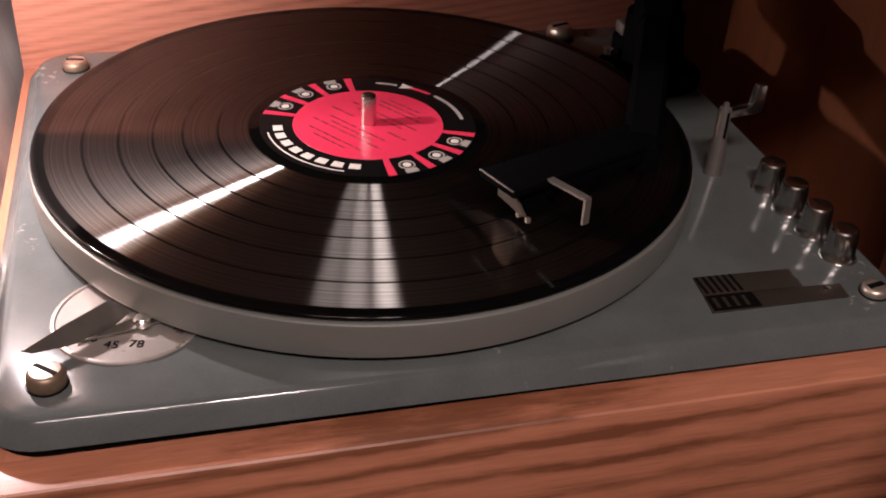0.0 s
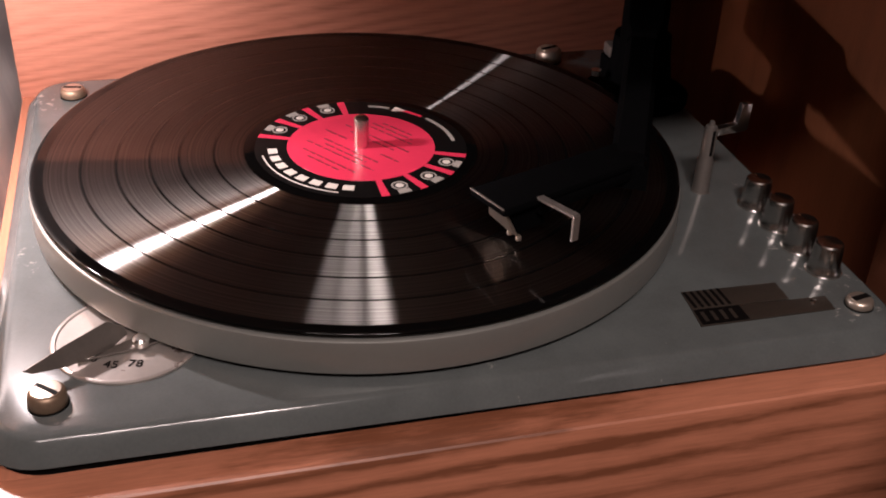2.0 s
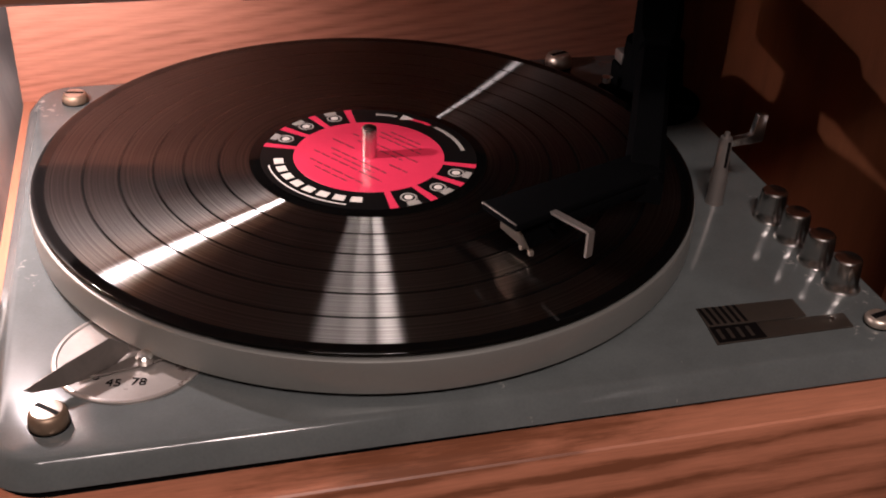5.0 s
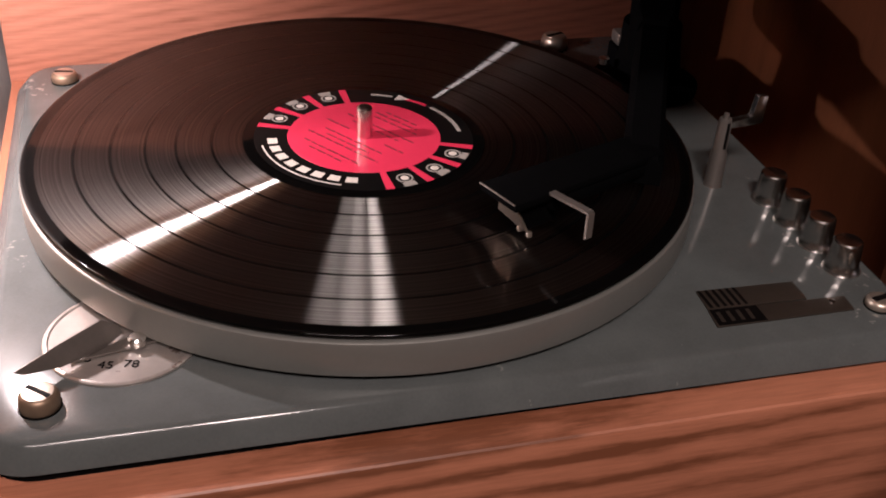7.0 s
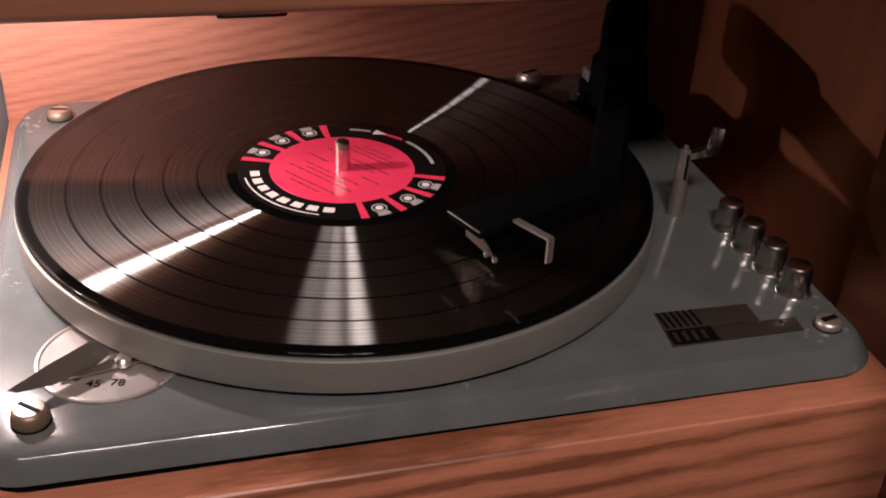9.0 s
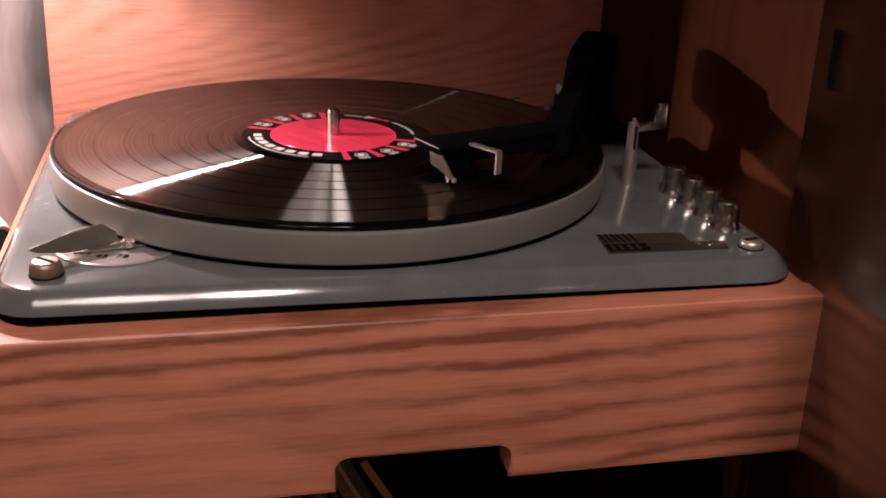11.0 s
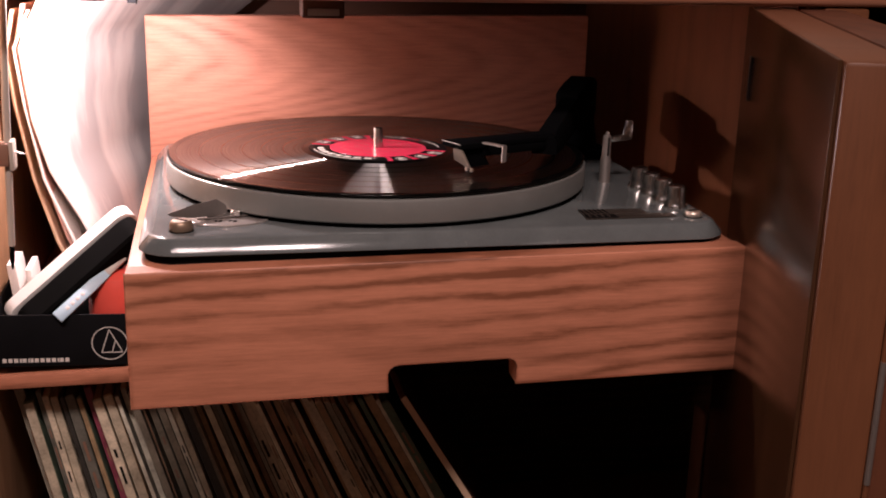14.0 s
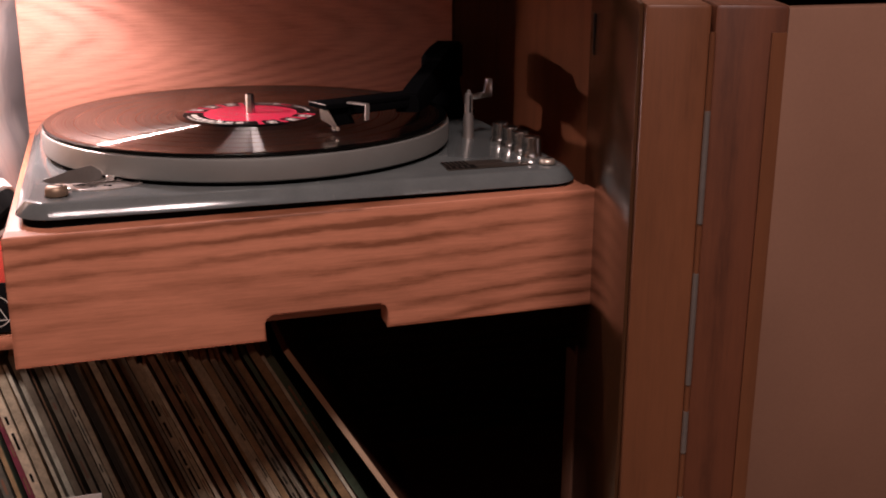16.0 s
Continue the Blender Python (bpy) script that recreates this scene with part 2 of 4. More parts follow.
M = {
    "oak_x": wood("oak_along_width", OAK, OAK_D, "x", "z", pitch=0.0135, sway=1.3, length=3.0, contrast=0.88, grain=1.3, slant=0.06, uneven=6.0, soft=1.8),
    "oak_y": wood("oak_along_depth", OAK, OAK_D, "y", "x", pitch=0.02),
    "panel": wood("oak_veneer_panel", (0.60, 0.255, 0.170), (0.26, 0.085, 0.048), "x", "z", pitch=0.042, sway=1.7, off=3.1, length=4.2, contrast=0.46, grain=1.25, jag=1.2, coat=0.0, rough=0.6, uneven=2.0, soft=1.3, flame=(-0.06, 0.172, 55.0)),
    "walnut_z": wood("walnut_upright", (0.150, 0.054, 0.023), (0.075, 0.026, 0.011), "z", "y", pitch=0.03, rough=0.36, coat=0.15, off=1.7, contrast=0.4),
    "walnut_red": wood("worn_reddish_walnut", (0.115, 0.037, 0.017), (0.050, 0.016, 0.008), "z", "x", pitch=0.02, rough=0.40, coat=0.1, off=9.3, contrast=0.8, grain=1.2),
    "walnut_x": wood("walnut_along_width", (0.34, 0.145, 0.085), (0.18, 0.07, 0.038), "x", "z", pitch=0.03, rough=0.36, coat=0.3, off=5.2, contrast=0.4),
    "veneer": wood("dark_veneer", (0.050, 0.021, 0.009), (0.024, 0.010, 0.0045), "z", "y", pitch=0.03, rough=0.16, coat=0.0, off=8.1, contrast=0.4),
    # Side panels: shade cast by the open door is put into this walnut's colour.
    "walnut_shaded": wood("shaded_walnut_side", (0.20, 0.070, 0.031), (0.10, 0.033, 0.014), "z", "y", pitch=0.03, rough=0.5, coat=0.08, off=4.7, contrast=0.4),
    "pale": wood("pale_wood", (0.46, 0.27, 0.155), (0.30, 0.155, 0.08), "z", "x", off=2.2),
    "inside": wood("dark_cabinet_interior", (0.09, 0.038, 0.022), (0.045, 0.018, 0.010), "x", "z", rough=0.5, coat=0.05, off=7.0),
    "enamel": surface("grey_hammered_enamel", (0.108, 0.118, 0.117), 0.11, vary=0.16, coarse=45.0, fine=900.0, bump=0.03, coat=0.05),
    "alloy": surface("painted_platter_rim", (0.27, 0.268, 0.250), 0.40, metal=0.5, vary=0.06, coarse=25.0, bump=0.015),
    "chrome": surface("chrome", (0.80, 0.77, 0.74), 0.22, metal=1.0, vary=0.06, bump=0.0),
    "steel": surface("worn_steel", (0.56, 0.54, 0.52), 0.22, metal=1.0, vary=0.12, bump=0.02),
    "lever": surface("dark_worn_metal", (0.27, 0.24, 0.22), 0.40, metal=0.7, vary=0.15, bump=0.02),
    "brass": surface("dull_brass_screw", (0.33, 0.23, 0.16), 0.44, metal=0.7, vary=0.18, bump=0.04),
    "cap": surface("worn_screw_top", (0.66, 0.56, 0.47), 0.36, metal=0.85, vary=0.15, bump=0.04),
    "rubber": surface("black_rubber", (0.006, 0.006, 0.006), 0.65, vary=0.2, bump=0.1),
    "black": surface("black_moulded_plastic", (0.003, 0.003, 0.0033), 0.7, vary=0.2, bump=0.03),
    "ivory": surface("ivory_plastic", (0.46, 0.40, 0.34), 0.4, vary=0.06),
    "white": surface("white_plastic", (0.78, 0.76, 0.72), 0.35, vary=0.05),
    "paper": surface("white_paper", (0.80, 0.74, 0.70), 0.6, vary=0.05, coarse=12.0),
    "shade": surface("faded_grey_print", (0.72, 0.67, 0.64), 0.6, vary=0.08, coarse=20.0),
    "buff": surface("buff_card", (0.62, 0.42, 0.28), 0.6, vary=0.12, coarse=12.0),
    "pink": surface("pinkish_card", (0.62, 0.36, 0.30), 0.6, vary=0.10, coarse=12.0),
    "red": surface("red_soft_plastic", (0.80, 0.10, 0.07), 0.38, vary=0.06),
    "blue": surface("pale_blue_plastic", (0.42, 0.58, 0.68), 0.35, vary=0.06),
    "box": surface("black_printed_card", (0.008, 0.008, 0.009), 0.45, vary=0.2, bump=0.05),
    "ink": surface("white_ink", (0.72, 0.66, 0.60), 0.5, vary=0.05),
    "dark_ink": surface("dark_ink", (0.16, 0.012, 0.02), 0.6, vary=0.2),
    "black_ink": surface("black_ink", (0.006, 0.005, 0.005), 0.5, vary=0.2),
    "label": surface("black_label_paper", (0.005, 0.0045, 0.0045), 0.40, vary=0.2),
    "label_red": surface("red_label_paper", (0.74, 0.042, 0.100), 0.20, vary=0.05, coarse=80.0),
    "label_grey": surface("grey_label_ink", (0.35, 0.32, 0.29), 0.55, vary=0.15),
    "printed": printed_paper(),
    "vinyl": vinyl("pressed_vinyl"),
    "plate": surface("bronze_name_plate", (0.105, 0.083, 0.068), 0.42, metal=0.7, vary=0.15, bump=0.02),
    "dial": surface("silver_dial_plate", (0.50, 0.45, 0.42), 0.3, metal=0.6, vary=0.10, coarse=120.0),
    "plaster": surface("room_plaster", (0.50, 0.41, 0.35), 0.8, vary=0.08, coarse=4.0, fine=200.0),
    "carpet": surface("beige_carpet", (0.25, 0.17, 0.12), 0.95, vary=0.25, coarse=8.0, fine=600.0, bump=0.5),
    "tan": surface("tan_laminate_door", (0.25, 0.128, 0.083), 0.5, vary=0.10, coarse=6.0, fine=300.0, bump=0.03),
}



def scuffs(m, tint, coarse, fine, edge):
    """Scattered worn flecks, in patches."""
    nt = m.node_tree
    b = nt.nodes["Principled BSDF"]
    old = b.inputs["Base Color"].links[0].from_socket
    tc = nt.nodes.new("ShaderNodeTexCoord")
    big = node(nt, "ShaderNodeTexNoise", Scale=coarse, Detail=2.0)
    small = node(nt, "ShaderNodeTexNoise", Scale=fine, Detail=4.0, Roughness=0.7)
    both = nt.nodes.new("ShaderNodeMath")
    both.operation = "MULTIPLY"
    for k, n in enumerate((big, small)):
        nt.links.new(tc.outputs["Object"], n.inputs["Vector"])
        nt.links.new(n.outputs["Fac"], both.inputs[k])
    mask = ramp(nt, both.outputs[0], [(edge, (0, 0, 0)), (edge + 0.05, (1, 1, 1))])
    mix = nt.nodes.new("ShaderNodeMixRGB")
    nt.links.new(mask, mix.inputs[0])
    nt.links.new(old, mix.inputs[1])
    mix.inputs[2].default_value = (*tint, 1)
    nt.links.new(mix.outputs[0], b.inputs["Base Color"])


scuffs(M["enamel"], (0.30, 0.29, 0.275), 14.0, 150.0, 0.385)
scuffs(M["dial"], (0.20, 0.15, 0.13), 60.0, 260.0, 0.36)
for key, level in (("box", 0.06), ("black_ink", 0.06), ("label", 0.08), ("enamel", 0.36)):
    M[key].node_tree.nodes["Principled BSDF"].inputs["Specular IOR Level"].default_value = level
for key in ("inside", "walnut_shaded"):
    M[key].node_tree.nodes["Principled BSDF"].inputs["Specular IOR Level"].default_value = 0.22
for key in ("black", "rubber"):
    M[key].node_tree.nodes["Principled BSDF"].inputs["Specular IOR Level"].default_value = 0.005

# ---- mesh helpers ----
ORIGIN = {}


def thing(name, at, label, category, group="", kind=""):
    """An empty at the base of a thing; places are in the deck's own coordinates (z from the deck)."""
    ob = new(name)
    ob.empty_display_size = 0.02
    ob.matrix_world = pose(at[0], at[1], at[2] + Z)
    ORIGIN[ob.name] = Vector(at)
    return tagged(ob, label, category, group, kind)


def finish(bm, name, material, sharp=35):
    me = bpy.data.meshes.new(name)
    bmesh.ops.recalc_face_normals(bm, faces=bm.faces)
    bm.to_mesh(me)
    bm.free()
    me.materials.append(M[material] if isinstance(material, str) else material)
    me.polygons.foreach_set("use_smooth", [True] * len(me.polygons))
    me.set_sharp_from_angle(angle=radians(sharp))
    return me


def part(name, bm, material, parent, label="", sharp=35):
    """Link a bmesh, given in deck coordinates, as one mesh under a thing or a part."""
    o = ORIGIN[parent.name]
    bm.transform(Matrix.Translation(-o))
    ob = new(name, finish(bm, name, material, sharp))
    ob.parent = parent
    ORIGIN[ob.name] = o
    return tagged(ob, label) if label else ob


def solo(name, bm, material, at, label, category, group="", kind="", sharp=35):
    """A thing that is one mesh."""
    bm.transform(Matrix.Translation(-Vector(at)))
    ob = new(name, finish(bm, name, material, sharp))
    ob.matrix_world = pose(at[0], at[1], at[2] + Z)
    ORIGIN[ob.name] = Vector(at)
    return tagged(ob, label, category, group, kind)


def box(x0, x1, y0, y1, z0, z1, bevel=0.0, seg=2):
    bm = bmesh.new()
    bmesh.ops.create_cube(bm, size=1)
    bm.transform(Matrix.Translation(((x0 + x1) / 2, (y0 + y1) / 2, (z0 + z1) / 2)) @ Matrix.Diagonal((x1 - x0, y1 - y0, z1 - z0, 1)))
    if bevel:
        bmesh.ops.bevel(bm, geom=bm.edges[:], offset=bevel, segments=seg, profile=0.5, affect="EDGES")
    return bm


def join(*bms):
    out = bmesh.new()
    for b in bms:
        me = bpy.data.meshes.new("tmp")
        b.to_mesh(me)
        out.from_mesh(me)
        bpy.data.meshes.remove(me)
        b.free()
    return out


def lathe(profile, n=48, at=(0, 0, 0)):
    """Turn (radius, z) pairs round the z axis; a radius of 0 closes the end."""
    bm = bmesh.new()
    rings = []
    for r, z in profile:
        if r <= 1e-7:
            rings.append([bm.verts.new((at[0], at[1], at[2] + z))])
        else:
            rings.append([bm.verts.new((at[0] + r * math.cos(2 * math.pi * k / n), at[1] + r * math.sin(2 * math.pi * k / n), at[2] + z)) for k in range(n)])
    for a, b in zip(rings, rings[1:]):
        for k in range(n):
            q = (k + 1) % n
            if len(a) == 1 and len(b) > 1:
                bm.faces.new((a[0], b[k], b[q]))
            elif len(b) == 1 and len(a) > 1:
                bm.faces.new((a[k], a[q], b[0]))
            elif len(a) > 1:
                bm.faces.new((a[k], a[q], b[q], b[k]))
    return bm


def loft(rings, cap0=True, cap1=True):
    bm = bmesh.new()
    vs = [[bm.verts.new(p) for p in r] for r in rings]
    n = len(vs[0])
    for a, b in zip(vs, vs[1:]):
        for k in range(n):
            q = (k + 1) % n
            bm.faces.new((a[k], a[q], b[q], b[k]))
    if cap0:
        bm.faces.new(vs[0][::-1])
    if cap1:
        bm.faces.new(vs[-1])
    return bm


def rounded(x0, x1, y0, y1, r, n=8):
    pts = []
    for cx, cy, a in ((x1 - r, y1 - r, 0), (x0 + r, y1 - r, 90), (x0 + r, y0 + r, 180), (x1 - r, y0 + r, 270)):
        for k in range(n + 1):
            t = radians(a + 90 * k / n)
            pts.append((cx + r * math.cos(t), cy + r * math.sin(t)))
    return pts


def prism(pts, z0, z1, bevel=0.0):
    """A flat shape of given outline with thickness."""
    bm = loft([[(x, y, z0) for x, y in pts], [(x, y, z1) for x, y in pts]])
    if bevel:
        bmesh.ops.bevel(bm, geom=[e for e in bm.edges if abs(e.verts[0].co.z - e.verts[1].co.z) < 1e-7], offset=bevel, segments=2, profile=0.5, affect="EDGES")
    return bm


def tube(points, radius, n=12, close=True):
    """A rod swept along points; the radius may be a list."""
    pts = [Vector(p) for p in points]
    rad = radius if isinstance(radius, (list, tuple)) else [radius] * len(pts)
    rings = []
    up = Vector((0.123, 0.2, 0.97)).normalized()
    for k, p in enumerate(pts):
        d = (pts[min(k + 1, len(pts) - 1)] - pts[max(k - 1, 0)]).normalized()
        u = d.cross(up).normalized()
        v = d.cross(u)
        rings.append([tuple(p + rad[k] * (math.cos(2 * math.pi * j / n) * u + math.sin(2 * math.pi * j / n) * v)) for j in range(n)])
    return loft(rings, close, close)


def sector(r0, r1, a0, a1, z0, z1, n=16, at=(0, 0)):
    """A flat piece of a ring, angles in degrees."""
    outer = [(at[0] + r1 * math.cos(radians(a0 + (a1 - a0) * k / n)), at[1] + r1 * math.sin(radians(a0 + (a1 - a0) * k / n))) for k in range(n + 1)]
    inner = [(at[0] + r0 * math.cos(radians(a1 + (a0 - a1) * k / n)), at[1] + r0 * math.sin(radians(a1 + (a0 - a1) * k / n))) for k in range(n + 1)]
    return prism(outer + inner, z0, z1)


def slab(a, b, width, z0, z1, bevel=0.0):
    """A straight bar from a to b (plan), of a width, between two heights."""
    d = (Vector(b) - Vector(a)).normalized()
    s = Vector((-d.y, d.x)) * width / 2
    pts = [tuple(Vector(a) - s), tuple(Vector(b) - s), tuple(Vector(b) + s), tuple(Vector(a) + s)]
    return prism(pts, z0, z1, bevel)


def skew(bm):
    """The drawer stands a little askew to the deck."""
    for v in bm.verts:
        v.co.y -= 0.0317 * v.co.x
        v.co.z += 0.0204 * v.co.x
    return bm


def written(text, size, m, depth=0.0001):
    cu = bpy.data.curves.new("writing", "FONT")
    cu.body, cu.size, cu.extrude, cu.align_x, cu.align_y = text, size, depth, "CENTER", "CENTER"
    ob = bpy.data.objects.new("writing", cu)
    me = bpy.data.meshes.new_from_object(ob)
    bm = bmesh.new()
    bm.from_mesh(me)
    bm.transform(m)
    bpy.data.objects.remove(ob)
    bpy.data.meshes.remove(me)
    return bm


# ---- the room ----
def room():
    for name, dims, mat, lab in (
        ("floor", (-2.2, 2.2, -2.8, 0.9, -0.05, 0.0), "carpet", "beige carpeted floor of the room"),
        ("ceiling", (-2.2, 2.2, -2.8, 0.9, 2.4, 2.5), "plaster", "plain painted ceiling of the room"),
        ("wall_north", (-2.2, 2.2, 0.8, 0.9, 0.0, 2.4), "plaster", "plain painted wall behind the cabinet"),
        ("wall_south", (-2.2, 2.2, -2.8, -2.7, 0.0, 2.4), "plaster", "plain painted wall facing the cabinet"),
        ("wall_west", (-2.2, -2.1, -2.7, 0.8, 0.0, 2.4), "plaster", "plain painted side wall"),
        ("wall_east", (2.1, 2.2, -2.7, 0.8, 0.0, 2.4), "plaster", "plain painted side wall"),
    ):
        bm = box(*dims)
        bm.transform(Matrix.Translation((0, 0, -Z)))
        solo(name, bm, mat, (0, 0, -Z), lab, name.split("_")[0], kind="structure")


room()

# ---- the cabinet ----
WALL_X = 0.292
FRONT_Y = -0.0915


def cabinet():
    c = thing("record_cabinet", (0, 0.1, -Z), "brown walnut record cabinet with its folding door open", "cabinet")
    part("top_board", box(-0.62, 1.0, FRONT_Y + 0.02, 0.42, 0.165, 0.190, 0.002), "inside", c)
    part("top_rail", box(-0.62, 1.0, FRONT_Y, FRONT_Y + 0.019, 0.1285, 0.188, 0.004, 3), "walnut_x", c, "rounded walnut rail under the cabinet top")
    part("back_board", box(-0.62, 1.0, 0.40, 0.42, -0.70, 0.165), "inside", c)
    part("side_panel", box(WALL_X, WALL_X + 0.022, -0.060, 0.40, -0.1280, 0.165, 0.001), "walnut_shaded", c)
    part("side_panel", box(-0.292, -0.270, -0.075, 0.40, -0.70, 0.165, 0.001), "pale", c, "pale wooden side panel")
    part("upper_shelf", skew(box(-0.270, WALL_X, -0.068, 0.38, -0.1275, -0.1172, 0.0015)), "oak_x", c)
    part("lower_shelf", box(-0.270, 0.60, -0.075, 0.40, -0.50, -0.482, 0.0015), "walnut_x", c)
    part("side_panel", box(0.60, 0.622, -0.080, 0.40, -0.70, 0.165, 0.001), "walnut_shaded", c)
    part("plinth", box(-0.62, 1.0, -0.03, 0.40, -Z, -0.70), "walnut_x", c)
    for xx in (0.2700, 0.2790):
        part("shelf_batten", box(xx, xx + 0.0028, -0.02, 0.0, -0.482, -0.205, 0.0006), "tan", c, "thin tan upright batten")
    # closed front on the far side of the folding door
    d = part("front_panel", box(0.318, 1.0, -0.104, -0.086, -0.70, 0.097, 0.002), "tan", c, "plain tan closed door")
    part("stile", box(WALL_X + 0.004, 0.330, -0.090, -0.062, -0.70, 0.1275, 0.002), "walnut_z", c)
    return c


CABINET = cabinet()


def folding_door():
    """Two thick leaves folded together, swung open towards the room."""
    far, near = Vector((0.2560, -0.060)), Vector((0.1225, -0.402))
    d = (near - far).normalized()
    s = Vector((-d.y, d.x))  # outward, away from the drawer
    if s.x < 0:
        s = -s
    top, bottom = 0.1265, -0.60

    def leaf(o0, o1, start, end):
        a, b = far + d * start, far + d * end
        pts = [a + s * o0, b + s * o0, b + s * o1, a + s * o1]
        bm = loft([[(p.x, p.y, bottom) for p in pts], [(p.x, p.y, top) for p in pts]])
        bmesh.ops.bevel(bm, geom=bm.edges[:], offset=min(0.0022, abs(o1 - o0) * 0.3), segments=2, profile=0.5, affect="EDGES")
        return bm

    length = (near - far).length
    door = part("folding_door", leaf(0.0, 0.0290, 0.0, length), "walnut_z", CABINET, "glossy walnut folding door swung open")
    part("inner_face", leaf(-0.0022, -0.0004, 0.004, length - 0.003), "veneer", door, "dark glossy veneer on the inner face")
    part("outer_leaf", leaf(0.0304, 0.0625, 0.01, length - 0.001), "walnut_red", door, "worn reddish outer leaf")
    e = far + d * (length + 0.0004)
    pin = e + s * 0.0297
    part("hinge_leaf", tube([(pin.x, pin.y, bottom + 0.01), (pin.x, pin.y, top - 0.012)], 0.0013, 10), "walnut_z", door, "painted piano hinge")
    for z0, z1 in ((0.028, 0.080), (-0.052, 0.004), (-0.088, -0.066), (-0.165, -0.112), (-0.235, -0.205), (-0.32, -0.262)):
        part("hinge_knuckle", tube([(pin.x + d.x * 0.0004, pin.y + d.y * 0.0004, z0), (pin.x + d.x * 0.0004, pin.y + d.y * 0.0004, z1)], 0.0014, 10), "lever", door, "worn grey piano hinge knuckle")
    # thin edge banding on the outer leaf
    g = far + d * (length + 0.0002) + s * 0.0580
    part("edge_strip", slab((g.x - s.x * 0.003, g.y - s.y * 0.003), (g.x + s.x * 0.0035, g.y + s.y * 0.0035), 0.0016, bottom + 0.004, top - 0.012), "walnut_z", door)
    # dark finger slot on the inner face, near the hinge side
    q = far + d * 0.052
    w = -s * 0.0026
    part("finger_slot", slab((q.x + w.x, q.y + w.y), (q.x + w.x + d.x * 0.009, q.y + w.y + d.y * 0.009), 0.0012, 0.068, 0.097), "black_ink", door, "dark slot in the door's inner face")
    return door


folding_door()


def cabinet_lamp():
    c = thing("cabinet_lamp", (LAMP[0], LAMP[1], 0.120), "small unseen lamp under the cabinet top with added light blockers", "lamp")
    # Unseen strips added to block the bulb towards panel, wall and deck front.
    part("shade", sector(0.030, 0.031, -34, 21.9, 0.1260, 0.166, 12, (LAMP[0], LAMP[1])), "black", c)
    part("shade", sector(0.030, 0.031, 22, 44.9, 0.1185, 0.166, 8, (LAMP[0], LAMP[1])), "black", c)
    part("shade", sector(0.030, 0.031, 45, 58, 0.1235, 0.166, 5, (LAMP[0], LAMP[1])), "black", c)
    part("shade", sector(0.013, 0.014, -122, -52, 0.1215, 0.166, 8, (LAMP[0], LAMP[1])), "black", c)
    part("socket", lathe([(0.0, 0.166), (0.011, 0.166), (0.011, 0.152), (0.008, 0.1495), (0.0, 0.1490)], 20, (LAMP[0], LAMP[1], 0)), "ivory", c)


cabinet_lamp()


def latch():
    c = thing("magnetic_catch", (-0.043, -0.043, 0.114), "dark brown plastic magnetic catch under the cabinet top", "catch")
    part("housing", box(-0.0590, -0.0312, -0.0548, -0.030, 0.1150, 0.165, 0.0012), "inside", c)
    part("strike", box(-0.0555, -0.0347, -0.0560, -0.0550, 0.1168, 0.1215, 0.0004), "lever", c)


latch()


# ---- the pull-out drawer ----
def tilt(bm, slope):
    """Raise what lies to the right a little: the drawer hangs slightly askew."""
    for v in bm.verts:
        v.co.z += slope * v.co.x
    return bm


def drawer():
    d = thing("turntable_drawer", (0, 0, -0.107), "light oak pull-out drawer carrying the turntable", "drawer")
    x0, x1, y0, y1 = -0.1704, 0.2098, -0.1770, -0.1590
    zt, zb, zn, n0, n1, r = -0.0176, -0.0994, -0.0826, -0.0194, 0.0618, 0.006
    out = [(x0, zt), (x0, zb), (n0, zb), (n0, zn - r)]
    out += [(n0 + r - r * math.cos(radians(a)), zn - r + r * math.sin(radians(a))) for a in range(10, 91, 16)]
    out += [(n1 - r + r * math.sin(radians(a)), zn - r + r * math.cos(radians(a))) for a in range(0, 91, 16)]
    out += [(n1, zb), (x1, zb), (x1, zt)]
    bm = loft([[(x, y0, z) for x, z in out], [(x, y1, z) for x, z in out]])
    bmesh.ops.bevel(bm, geom=[e for e in bm.edges if abs(e.verts[0].co.y - e.verts[1].co.y) < 1e-6], offset=0.0004, segments=1, affect="EDGES")
    bmesh.ops.bevel(bm, geom=[e for e in bm.edges if abs(e.verts[0].co.y - y0) < 1e-5 and abs(e.verts[1].co.y - y0) < 1e-5], offset=0.0016, segments=2, profile=0.5, affect="EDGES")
    part("front_board", tilt(bm, 0.009), "oak_x", d, "banded oak front with a cut-out finger notch")
    part("top_board", tilt(box(x0, x1 - 0.001, y1 + 0.0003, 0.170, zt - 0.014, zt - 0.0004, 0.0008), 0.009), "oak_y", d)
    part("side_board", tilt(box(x0 + 0.001, x0 + 0.017, y1 + 0.0003, 0.17, zb + 0.012, zt - 0.0145), 0.009), "oak_y", d)
    part("side_board", tilt(box(x1 - 0.018, x1 - 0.003, y1 + 0.0003, 0.17, zb + 0.012, zt - 0.0145), 0.009), "oak_y", d)
    part("back_panel", tilt(box(-0.1712, 0.216, 0.1702, 0.1850, zt - 0.016, 0.1010, 0.0010), 0.009), "panel", d, "oak veneer back panel with cathedral grain")


drawer()


# ---- the record player ----
TOP = -0.004  # the deck's top face


